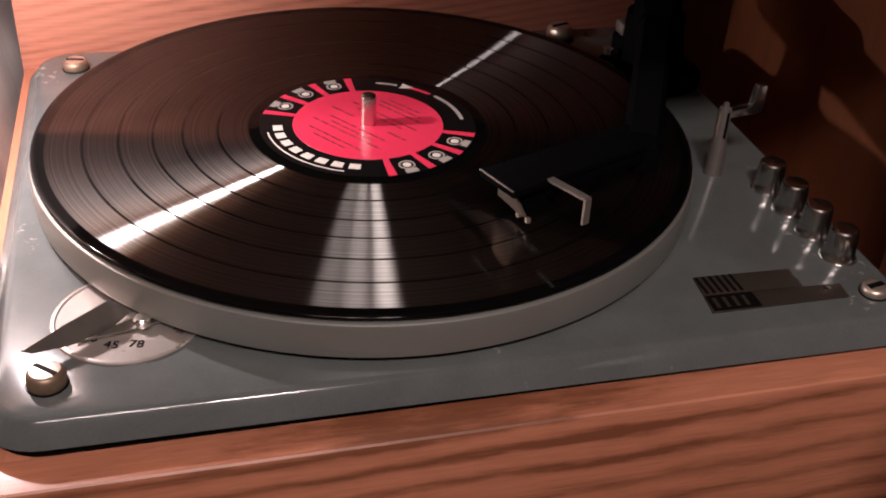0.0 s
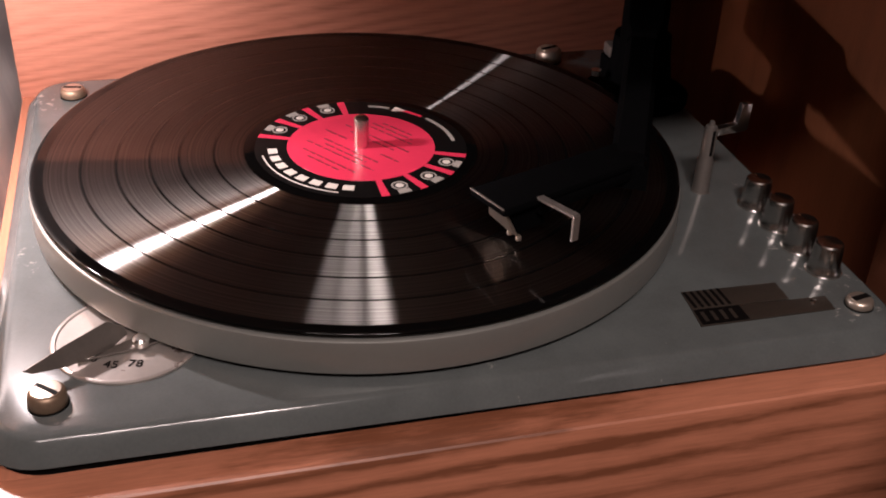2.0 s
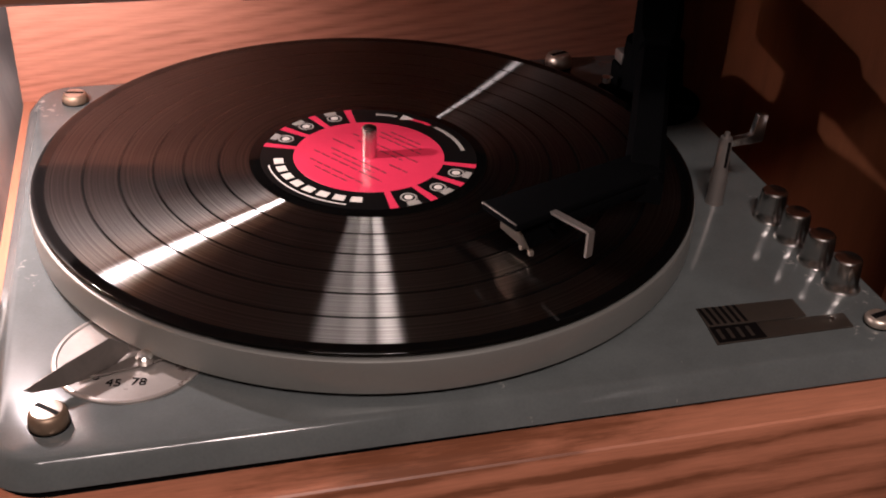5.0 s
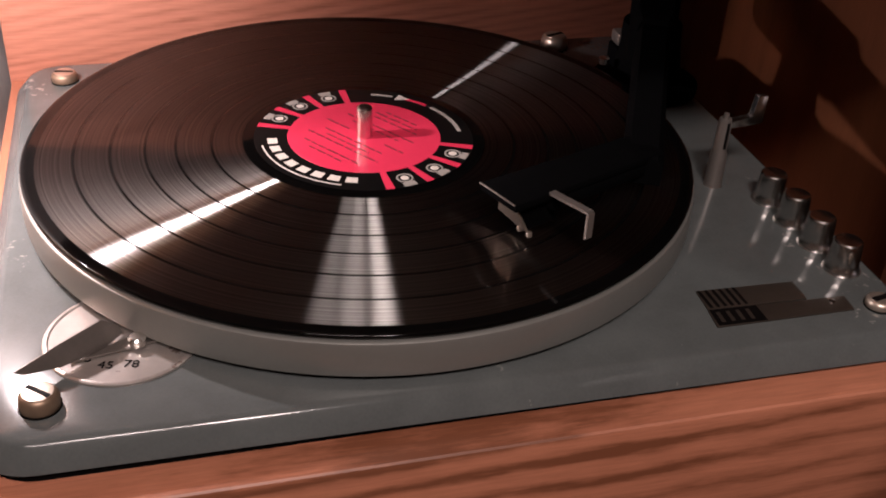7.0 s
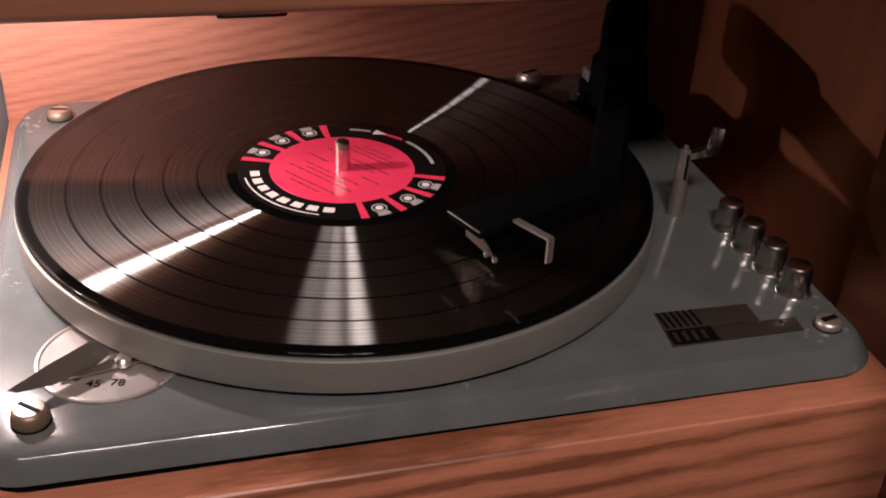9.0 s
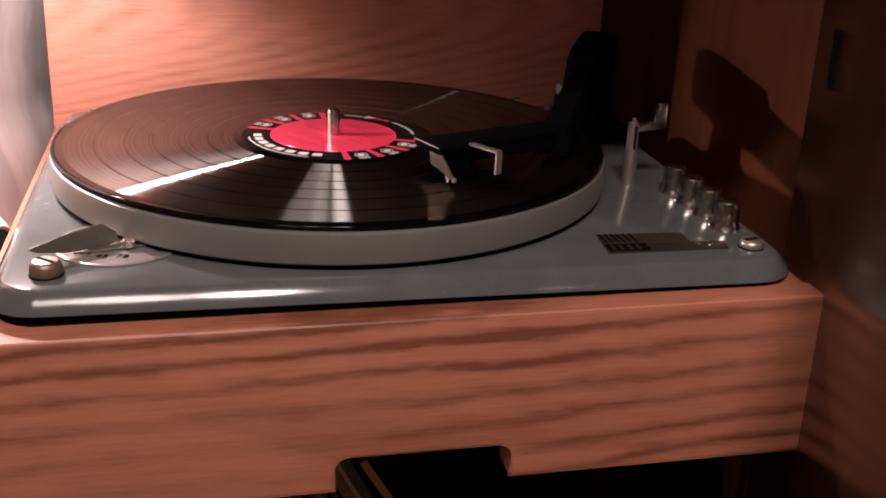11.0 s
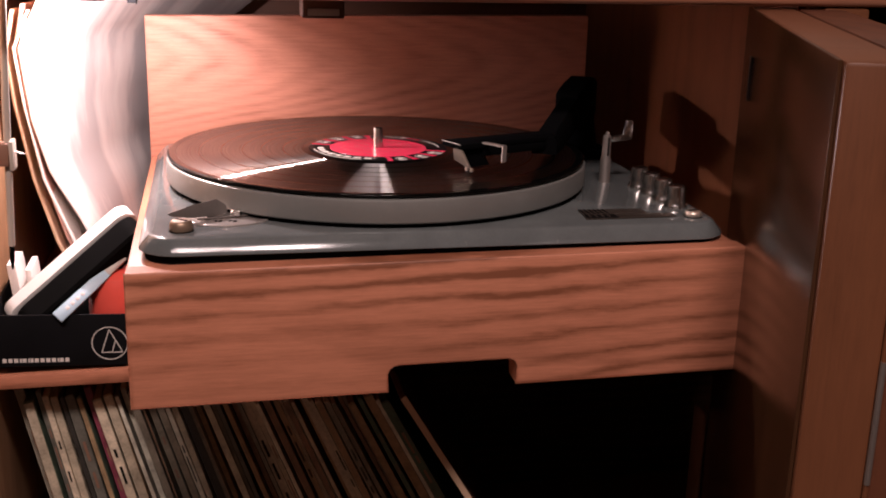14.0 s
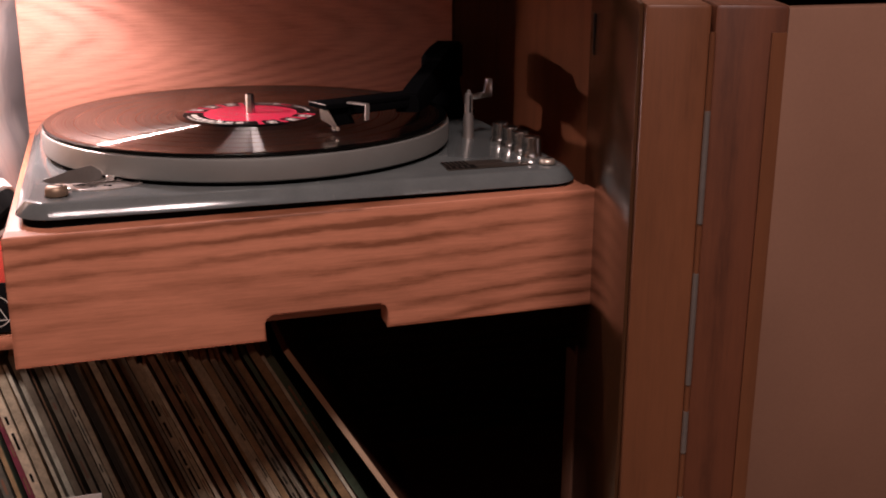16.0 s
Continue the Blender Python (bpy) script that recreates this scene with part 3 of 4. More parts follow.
def deck():
    p = thing("record_player", (0, 0, -0.0176), "grey enamelled automatic turntable set into the drawer", "turntable")
    x0, x1, y0, y1 = -0.1645, 0.2070, -0.1628, 0.1600
    rings = []
    for inset, z in ((0.0035, -0.0132), (0.0010, -0.0138), (0.0, -0.0131), (0.0008, -0.0112), (0.0056, -0.0056), (0.0063, -0.0049), (0.0072, -0.0044), (0.0088, TOP)):
        rings.append([(x, y, z) for x, y in rounded(x0 + inset, x1 - inset, y0 + inset, y1 - inset, 0.024 - inset, 9)])
    part("deck_plate", loft(rings), "enamel", p, "blue-grey hammered enamel deck plate", sharp=50)
    g = loft([[(x, y, z0) for x, y in rounded(x0 + 0.0037, x1 - 0.0037, y0 + 0.0037, y1 - 0.0037, 0.0210, 6)] for z0 in (-0.0290, -0.0133)])
    for v in g.verts:
        if v.co.z < -0.02:
            v.co.z = -0.0179 + 0.009 * v.co.x
    part("gasket", g, "rubber", p, "black rubber gasket under the deck")
    return p


PLAYER = deck()


def platter():
    # Black disc put in as the shadow gap beneath the platter.
    gap_disc = lathe([(0.0, -0.0042), (0.1470, -0.0042), (0.1482, -0.0038), (0.1482, -0.0010), (0.0, -0.0010)], 64)
    part("platter_gap_shade", gap_disc, "black", PLAYER)
    rim = lathe([(0.0, -0.0006), (0.148, -0.0008), (0.1503, -0.0010), (0.1515, -0.0001), (0.1518, 0.0025), (0.1517, 0.0126), (0.1513, 0.0140), (0.1505, 0.0146), (0.1490, 0.0147), (0.0, 0.0146)], 128)
    pl = part("platter", rim, "alloy", PLAYER, "heavy turntable platter with a grey painted rim")
    part("mat", lathe([(0.0, 0.0150), (0.1440, 0.0150), (0.1455, 0.0152), (0.1458, 0.0155), (0.0, 0.0156)], 96), "rubber", pl, "black rubber mat")
    part("spindle", lathe([(0.0036, 0.0), (0.0036, 0.0318), (0.0034, 0.0328), (0.0026, 0.0335), (0.0014, 0.0338), (0.0, 0.0339)], 24), "chrome", PLAYER, "polished chrome centre spindle")


platter()


def screw(x, y, turn, tall, r):
    head = lathe([(r * 0.95, TOP), (r, TOP + 0.0006), (r, TOP + tall * 0.5), (r * 0.95, TOP + tall * 0.78), (r * 0.84, TOP + tall * 0.95), (r * 0.76, TOP + tall), (0.0, TOP + tall - 0.0002)], 28, (x, y, 0))
    s = part("mounting_screw", head, "brass" if x < 0 else "cap", PLAYER, "slotted brass mounting screw" if x < 0 else "slotted nickel mounting screw")
    part("top_face", lathe([(r * 0.77, TOP + tall - 0.0002), (r * 0.75, TOP + tall + 0.0002), (r * 0.5, TOP + tall + 0.0004), (0.0, TOP + tall + 0.0004)], 28, (x, y, 0)), "cap", s, "worn paler screw top")
    a = Vector((math.cos(radians(turn)), math.sin(radians(turn)))) * r * 0.70
    part("slot", slab((x - a.x, y - a.y), (x + a.x, y + a.y), 0.0019 if x < 0 else 0.0028, TOP + tall - 0.0006, TOP + tall + 0.00055), "black_ink", s)
    part("washer", lathe([(r * 1.06, TOP), (r * 1.06, TOP + 0.0005), (r * 0.9, TOP + 0.0006)], 28, (x, y, 0)), "rubber", s)


for x, y, turn, tall, r in ((-0.1392, -0.1385, -42, 0.0064, 0.0070), (0.1880, -0.1396, 12, 0.0038, 0.0058), (-0.1384, 0.1312, -10, 0.0050, 0.0068), (0.1440, 0.1402, 20, 0.0078, 0.0080)):
    screw(x, y, turn, tall, r)


def push_button(x, y, r):
    prof = [(r * 0.98, TOP), (r * 1.0, TOP + 0.0010), (r * 0.96, TOP + 0.0018), (r * 0.89, TOP + 0.0028), (r * 0.86, TOP + 0.0060), (r * 0.82, TOP + 0.0125), (r * 0.78, TOP + 0.0142), (r * 0.70, TOP + 0.0148), (r * 0.5, TOP + 0.0144), (0.0, TOP + 0.0140)]
    b = part("push_button", lathe(prof, 32, (x, y, 0)), "steel", PLAYER, "bell-shaped chromed push button")
    part("collar", lathe([(r * 1.06, TOP), (r * 1.05, TOP + 0.0006), (r * 0.95, TOP + 0.0007)], 28, (x, y, 0)), "chrome", b)


for k in range(4):
    push_button(0.1848 + 0.0008 * k, -0.0520 - 0.0200 * k, 0.0078)


def name_plate():
    z0, z1 = TOP + 0.0002, TOP + 0.0009
    up = part("name_plate", prism([(0.1163, -0.1172), (0.1602, -0.1180), (0.1600, -0.1303), (0.1155, -0.1299)], z0, z1, 0.0001), "plate", PLAYER, "bronze strip with worn maker's lettering")
    lo = part("name_plate", prism([(0.1153, -0.1304), (0.1765, -0.1316), (0.1757, -0.1408), (0.1141, -0.1416)], z0, z1, 0.0001), "plate", PLAYER, "bronze strip with worn maker's lettering")
    # upper strip: dark slanting strokes; lower strip: pale strokes on a black field
    for k in range(6):
        c = 0.1174 + 0.0031 * k
        part("lettering", prism([(c - 0.0010, -0.1178), (c + 0.0004, -0.1178), (c + 0.0008, -0.1294), (c - 0.0006, -0.1294)], z1, z1 + 0.0002), "black_ink", up)
    part("black_field", prism([(0.1156, -0.1308), (0.1362, -0.1311), (0.1362, -0.1412), (0.1150, -0.1412)], z1, z1 + 0.0002), "black_ink", lo)
    for k in range(4):
        c = 0.1182 + 0.0043 * k
        part("lettering", prism([(c - 0.0008, -0.1328), (c + 0.0008, -0.1328), (c + 0.0006, -0.1394), (c - 0.0010, -0.1394)], z1 + 0.0002, z1 + 0.0003), "plate", lo)
    part("rivet", lathe([(0.0016, z1), (0.0014, z1 + 0.0006), (0.0, z1 + 0.0008)], 14, (0.1690, -0.1345, 0)), "steel", lo)


name_plate()


def speed_control():
    cx, cy, r = -0.1112, -0.1043, 0.0290
    plate = lathe([(r, TOP), (r, TOP + 0.0007), (r - 0.0006, TOP + 0.0011), (r - 0.0016, TOP + 0.0011), (r - 0.0022, TOP + 0.0006), (0.0, TOP + 0.0006)], 72, (cx, cy, 0))
    d = part("speed_dial", plate, "dial", PLAYER, "silver speed dial with printed numbers")
    for text, ang in (("45", -111), ("78", -82), ("33", -140)):
        a = radians(ang)
        rr = r - 0.0110
        m = Matrix.Translation((cx + rr * math.cos(a), cy + rr * math.sin(a), TOP + 0.0008)) @ Matrix.Rotation(radians(-14), 4, "Z")
        part("number", written(text, 0.0058, m), "black_ink", d)
    # pointed blade that overhangs the dial
    face = [(-0.1475, -0.1290, 0.0043), (-0.1440, -0.1284, 0.0022), (-0.1321, -0.1235, 0.0000), (-0.1175, -0.1125, -0.0020), (-0.1112, -0.1040, -0.0022), (-0.1120, -0.1060, 0.0030), (-0.1180, -0.1088, 0.0082), (-0.1330, -0.1195, 0.0068)]
    ring = [Vector(p) for p in face]
    n = (ring[2] - ring[0]).cross(ring[6] - ring[0]).normalized() * 0.0011
    if n.y < 0:
        n = -n
    bm = loft([[tuple(p) for p in ring], [tuple(p + n) for p in ring]])
    bmesh.ops.bevel(bm, geom=bm.edges[:], offset=0.0003, segments=1, affect="EDGES")
    lv = part("speed_lever", bm, "lever", PLAYER, "pointed dark metal speed lever")
    foot = prism([(-0.1300, -0.1168), (-0.1060, -0.1060), (-0.1010, -0.1050), (-0.0990, -0.1110), (-0.1060, -0.1135), (-0.1300, -0.1185)], -0.0029, -0.0020, 0.0002)
    part("lever_foot", foot, "lever", lv)
    part("pivot_bolt", lathe([(0.0034, -0.0020), (0.0034, 0.0006), (0.0026, 0.0014), (0.0, 0.0017)], 20, (-0.1062, -0.1118, 0)), "chrome", lv)


speed_control()


def arm_rest():
    x, y = 0.1648, -0.0335
    post = lathe([(0.0046, TOP), (0.0045, TOP + 0.0005), (0.0042, TOP + 0.0012), (0.0040, 0.0130), (0.0033, 0.0150), (0.0032, 0.0295), (0.0028, 0.0312), (0.0016, 0.0316), (0.0012, 0.0338), (0.0, 0.0341)], 24, (x, y, 0))
    p = part("arm_rest_post", post, "lever", PLAYER, "steel arm rest post with a hooked clip")
    part("slot", box(x - 0.0004, x + 0.0010, y - 0.0036, y - 0.0029, 0.0165, 0.0300, 0.0003), "black_ink", p)
    hook = [(x + 0.002, 0.0262), (x + 0.0180, 0.0278), (x + 0.0190, 0.0290), (x + 0.0190, 0.0420), (x + 0.0138, 0.0422), (x + 0.0132, 0.0312), (x + 0.002, 0.0302)]
    bm = loft([[(a, y - 0.0016, b) for a, b in hook], [(a, y + 0.0022, b) for a, b in hook]])
    bmesh.ops.bevel(bm, geom=bm.edges[:], offset=0.0005, segments=2, profile=0.5, affect="EDGES")
    part("clip", bm, "chrome", p, "bright bent metal clip")


arm_rest()


def tonearm():
    ax = Vector((0.925, 0.380)).normalized()
    sd = Vector((ax.y, -ax.x))
    tip = Vector((0.0345, -0.0965))
    back = tip + ax * 0.080

    def shell(s0, s1, w0, w1, z0, z1, b=0.0012):
        a, c = tip + ax * s0, tip + ax * s1
        pts = [a - sd * w0, a + sd * w0, c + sd * w1, c - sd * w1]
        bm = loft([[(p.x, p.y, z0) for p in pts], [(p.x, p.y, z1) for p in pts]])
        bmesh.ops.bevel(bm, geom=bm.edges[:], offset=b, segments=2, profile=0.5, affect="EDGES")
        return bm

    # arm from the collar up to the pivot
    piv = Vector((0.177, 0.080))
    d = (piv - back).normalized()
    n = Vector((-d.y, d.x))
    rings = []
    for s, w, z, h in ((-0.012, 0.0085, 0.0325, 0.012), (0.03, 0.0085, 0.0335, 0.018), (0.09, 0.0085, 0.0355, 0.021), (0.150, 0.0090, 0.0380, 0.023), (0.170, 0.0088, 0.0385, 0.023)):
        c = back + d * s
        rings.append([(c.x - n.x * w, c.y - n.y * w, z - h / 2), (c.x + n.x * w, c.y + n.y * w, z - h / 2), (c.x + n.x * w, c.y + n.y * w, z + h / 4), (c.x + n.x * w * 0.7, c.y + n.y * w * 0.7, z + h / 2), (c.x - n.x * w * 0.7, c.y - n.y * w * 0.7, z + h / 2), (c.x - n.x * w, c.y - n.y * w, z + h / 4)])
    arm = part("tonearm", loft(rings), "black", PLAYER, "broad black tonearm resting on the record")
    hs = part("headshell", join(shell(-0.001, 0.082, 0.0112, 0.0095, 0.0358, 0.0395, 0.0010), shell(0.019, 0.081, 0.0105, 0.0090, 0.0300, 0.0360, 0.0012)), "black", arm, "black plastic headshell")
    part("front_edge", shell(-0.0016, -0.0008, 0.0108, 0.0108, 0.0391, 0.0397, 0.0002), "lever", hs)
    # cartridge under the shell: dark body, pale front face
    a = tip + ax * 0.0030

    def cart(prof, q0, q1):
        bm = loft([[(a.x + sd.x * u + ax.x * (q + (0.0345 - z) * 0.50), a.y + sd.y * u + ax.y * (q + (0.0345 - z) * 0.50), z) for u, z in prof] for q in (q0, q1)])
        bmesh.ops.bevel(bm, geom=bm.edges[:], offset=0.0003, segments=1, affect="EDGES")
        return bm

    ct = part("cartridge", cart([(-0.0045, 0.0365), (0.0070, 0.0365), (0.0074, 0.0232), (-0.0082, 0.0264)], 0.0014, 0.0170), "black", hs, "black pickup cartridge with a metal front")
    part("front_face", cart([(-0.0037, 0.0345), (0.0066, 0.0350), (0.0078, 0.0225), (0.0040, 0.0222), (-0.0088, 0.0258)], 0.0, 0.0013), "cap", ct, "bright metal front face")
    for u in (0.0022, 0.0078):
        c = a + sd * u + ax * 0.0075
        part("stylus_guard", box(c.x - 0.0011, c.x + 0.0011, c.y - 0.0011, c.y + 0.0011, 0.0200, 0.0224, 0.0004), "cap", ct)
    part("stylus", tube([(a.x + ax.x * 0.012, a.y + ax.y * 0.012, 0.0230), (a.x + ax.x * 0.009, a.y + ax.y * 0.009, 0.0177)], [0.0006, 0.0002], 8), "steel", ct)
    la, lb, lc = Vector((0.0552, -0.0990, 0.0392)), Vector((0.0640, -0.1180, 0.0402)), Vector((0.0634, -0.1195, 0.0300))
    u = Vector((ax.x, ax.y, 0)) * 0.0016
    for nm, p, q in (("finger_lift", la, lb), ("finger_tip", lb, lc)):
        t = (q - p).normalized().cross(u).normalized() * 0.0006
        bm = loft([[tuple(p - u - t), tuple(p + u - t), tuple(p + u + t), tuple(p - u + t)], [tuple(q - u - t), tuple(q + u - t), tuple(q + u + t), tuple(q - u + t)]])
        part(nm, bm, "lever", hs)
    c = Vector((0.1150, -0.0480))
    part("collar_screw", lathe([(0.0020, 0.028), (0.0020, 0.0335), (0.0012, 0.0345), (0.0, 0.0347)], 14, (c.x, c.y, 0)), "chrome", hs)
    # pivot tower, yoke and weight
    part("pivot_base", lathe([(0.030, TOP), (0.030, TOP + 0.004), (0.026, TOP + 0.006), (0.020, TOP + 0.007), (0.017, 0.022), (0.016, 0.034), (0.0, 0.0345)], 40, (piv.x, piv.y, 0)), "black", PLAYER, "black tonearm pivot tower")
    yoke = part("yoke", box(0.1585, 0.1675, 0.082, 0.095, 0.004, 0.0185, 0.0015), "black", arm, "small dark bearing yoke")
    part("yoke_cap", box(0.1592, 0.1668, 0.0828, 0.0942, 0.0187, 0.0262, 0.0018), "lever", yoke, "worn grey bearing cap")
    part("bearing_screw", lathe([(0.0030, 0.0), (0.0030, 0.003), (0.0, 0.0035)], 14, (0.1500, 0.0780, 0.012)), "chrome", arm)
    # boxy rear housing with the balance weight inside
    housing = []
    for q, w, z0, z1 in ((-0.042, 0.0085, 0.0270, 0.0500), (-0.036, 0.0115, 0.0250, 0.0535), (0.000, 0.0130, 0.0240, 0.0545), (0.048, 0.0130, 0.0240, 0.0545), (0.056, 0.0110, 0.0255, 0.0530)):
        c = piv + d * q
        housing.append([(c.x + n.x * u, c.y + n.y * u, z) for u, z in ((-w, z0), (w, z0), (w, z1 - 0.004), (w * 0.75, z1), (-w * 0.75, z1), (-w, z1 - 0.004))])
    hb = part("rear_housing", loft(housing), "black", arm, "boxy black housing over the arm's pivot")
    g = piv + d * 0.0562
    part("balance_knob", tube([(g.x, g.y, 0.040), (g.x + d.x * 0.004, g.y + d.y * 0.004, 0.040)], [0.0075, 0.0068], 20), "black", hb)


tonearm()


# ---- the record ----
def record():
    zb, zt = 0.0157, 0.0176
    r = thing("vinyl_record", (0, 0, zb), "black long-playing vinyl record with a red and black label", "record")
    disc = lathe([(0.0036, zb), (0.149, zb), (0.1502, zb + 0.0003), (0.1508, zb + 0.0009), (0.1507, zt - 0.0003), (0.1500, zt + 0.0001), (0.1485, zt + 0.00005), (0.1455, zt - 0.0001), (0.0535, zt - 0.0001), (0.0512, zt + 0.0004), (0.0036, zt + 0.0005), (0.0036, zb)], 192)
    part("disc", disc, "vinyl", r, sharp=60)
    z = zt + 0.0006
    lab = part("label", lathe([(0.0036, z - 0.00005), (0.0036, z), (0.0502, z), (0.0505, z - 0.00008)], 96), "label", r, "black paper label with a red centre")
    part("red_centre", lathe([(0.0037, z), (0.0037, z + 0.00015), (0.0352, z + 0.00015), (0.0353, z)], 96), "label_red", lab)
    base = -145.0
    # maker's lettering becomes plain blocks along an arc
    for k in range(8):
        a = base - 42 + 84 * (k + 0.5) / 8
        part("lettering", sector(0.0400, 0.0444, a - 3.5, a + 3.5, z, z + 0.00015, 4), "ink", lab)
    part("rule", sector(0.0469, 0.0476, base - 32, base + 32, z, z + 0.00015, 20), "ink", lab)
    for side in (90, -90):
        for k in (-1, 0, 1):
            a = base + side + 22 * k
            c = (0.0430 * math.cos(radians(a)), 0.0430 * math.sin(radians(a)))
            part("ring_mark", sector(0.0030, 0.0038, 0, 359.9, z, z + 0.00015, 24, c), "label_grey", lab)
            part("dot_mark", sector(0.00001, 0.0019, 0, 359.9, z, z + 0.00015, 18, c), "ink", lab)
            part("mark_wing", sector(0.0468, 0.0500, a - 3.5, a + 3.5, z, z + 0.00015, 4), "label_grey", lab)
        for d in (-33, -11, 11, 33):
            a = base + side + d
            part("red_bar", sector(0.0352, 0.0504, a - 2.2, a + 2.2, z, z + 0.00013, 3), "label_red", lab)
    for a0, a1, mt in ((base + 142, base + 178, "label_grey"), (base + 182, base + 200, "label_red"), (base + 206, base + 220, "label_grey")):
        part("arc_band", sector(0.0440, 0.0458, a0, a1, z, z + 0.00015, 14), mt, lab)
    a = radians(base + 202)
    p = Vector((math.cos(a), math.sin(a))) * 0.0449
    t = Vector((math.sin(a), -math.cos(a)))
    q = Vector((math.cos(a), math.sin(a)))
    part("arrow_mark", prism([tuple(p + t * 0.006), tuple(p - t * 0.001 + q * 0.003), tuple(p - t * 0.001 - q * 0.003)], z, z + 0.00016), "ink", lab)
    # small print, unreadable
    rng = random.Random(4)
    u = Vector((math.cos(radians(base + 90)), math.sin(radians(base + 90))))
    v = Vector((math.cos(radians(base)), math.sin(radians(base))))
    for row in range(-7, 8):
        off = row * 0.0036
        half = math.sqrt(max(0.0, 0.0310 ** 2 - off ** 2)) * rng.uniform(0.45, 0.8)
        if abs(row) == 1 or row in (-4, 5):
            continue
        s = -half
        while s < half:
            w = rng.uniform(0.003, 0.008)
            e = min(s + w, half)
            if Vector((s, off)).length > 0.006 and Vector((e, off)).length > 0.006:
                a, b = u * s + v * off, u * e + v * off
                part("small_print", slab(tuple(a), tuple(b), 0.0009, z + 0.00015, z + 0.0002), "dark_ink", lab)
            s = e + 0.0012


record()


# ---- the shelf beside the drawer ----
def carton():
    c = thing("accessory_box", (-0.23, 0.0, -0.117), "black printed card box holding record-care tools", "box")
    x0, x1, y0, y1, z0, z1, t = -0.268, -0.1785, -0.0600, 0.040, -0.1172, -0.0805, 0.0015
    part("front_wall", skew_z(box(x0, x1, y0, y0 + t, z0, z1, 0.0004)), "box", c)
    part("back_wall", skew_z(box(x0, x1, y1 - t, y1, z0, z1, 0.0004)), "box", c)
    part("side_wall", skew_z(box(x0, x0 + t, y0 + t, y1 - t, z0, z1, 0.0004)), "box", c)
    part("side_wall", skew_z(box(x1 - t, x1, y0 + t, y1 - t, z0, z1, 0.0004)), "box", c)
    part("bottom", skew_z(box(x0 + t, x1 - t, y0 + t, y1 - t, z0, z0 + t)), "box", c)
    face = y0 - 0.0002
    turn = Matrix.Translation((-0.1920, face, -0.1012)) @ Matrix.Rotation(radians(90), 4, "X")

    def stand(bm):
        bm.transform(turn)
        return skew_z(bm)

    emblem = part("emblem", stand(sector(0.0113, 0.0119, 0, 359.9, 0, 0.0002, 40)), "ink", c, "thin white ring emblem")
    for a, b in (((-0.0055, -0.0065), (0.0, 0.0098)), ((0.0, 0.0098), (0.0082, -0.0065)), ((0.0082, -0.0065), (-0.0055, -0.0065)), ((0.0012, -0.0065), (0.0038, 0.0018))):
        part("stroke", stand(slab(a, b, 0.0006, 0, 0.0002)), "ink", emblem)
    x = -0.2615
    for w in (0.0036, 0.0036, 0.0036, 0.0016, 0.0036, 0.0014, 0.0026, 0.0036, 0.0036, 0.0036, 0.0036, 0.0014, 0.0034, 0.0036):
        bm = box(x, x + w * 0.72, face, face + 0.0002, -0.1140, -0.1112)
        part("lettering", skew_z(bm), "ink", c)
        x += w * 1.02


def skew_z(bm):
    for v in bm.verts:
        v.co.z += 0.0204 * (v.co.x + 0.23) * -1.6
    return bm


carton()


def capsule(a, b, w, h, up, seg=6):
    """A long bar with rounded ends from a to b, w wide and h high."""
    a, b, up = Vector(a), Vector(b), Vector(up).normalized()
    d = (b - a).normalized()
    s = d.cross(up).normalized()
    rings = []
    L = (b - a).length
    for k in range(seg + 1):
        t = k / seg * math.pi / 2
        rings.append((w / 2 * (1 - math.cos(t)), math.sin(t) * 0.9 + 0.1))
    prof = rings + [(L - x, y) for x, y in reversed(rings)]
    out = []
    for x, y in prof:
        c = a + d * x
        out.append([tuple(c + s * (w / 2 * y) * u + up * (h / 2) * v) for u, v in ((-1, -0.8), (-0.8, -1), (0.8, -1), (1, -0.8), (1, 0.8), (0.8, 1), (-0.8, 1), (-1, 0.8))])
    return loft(out)


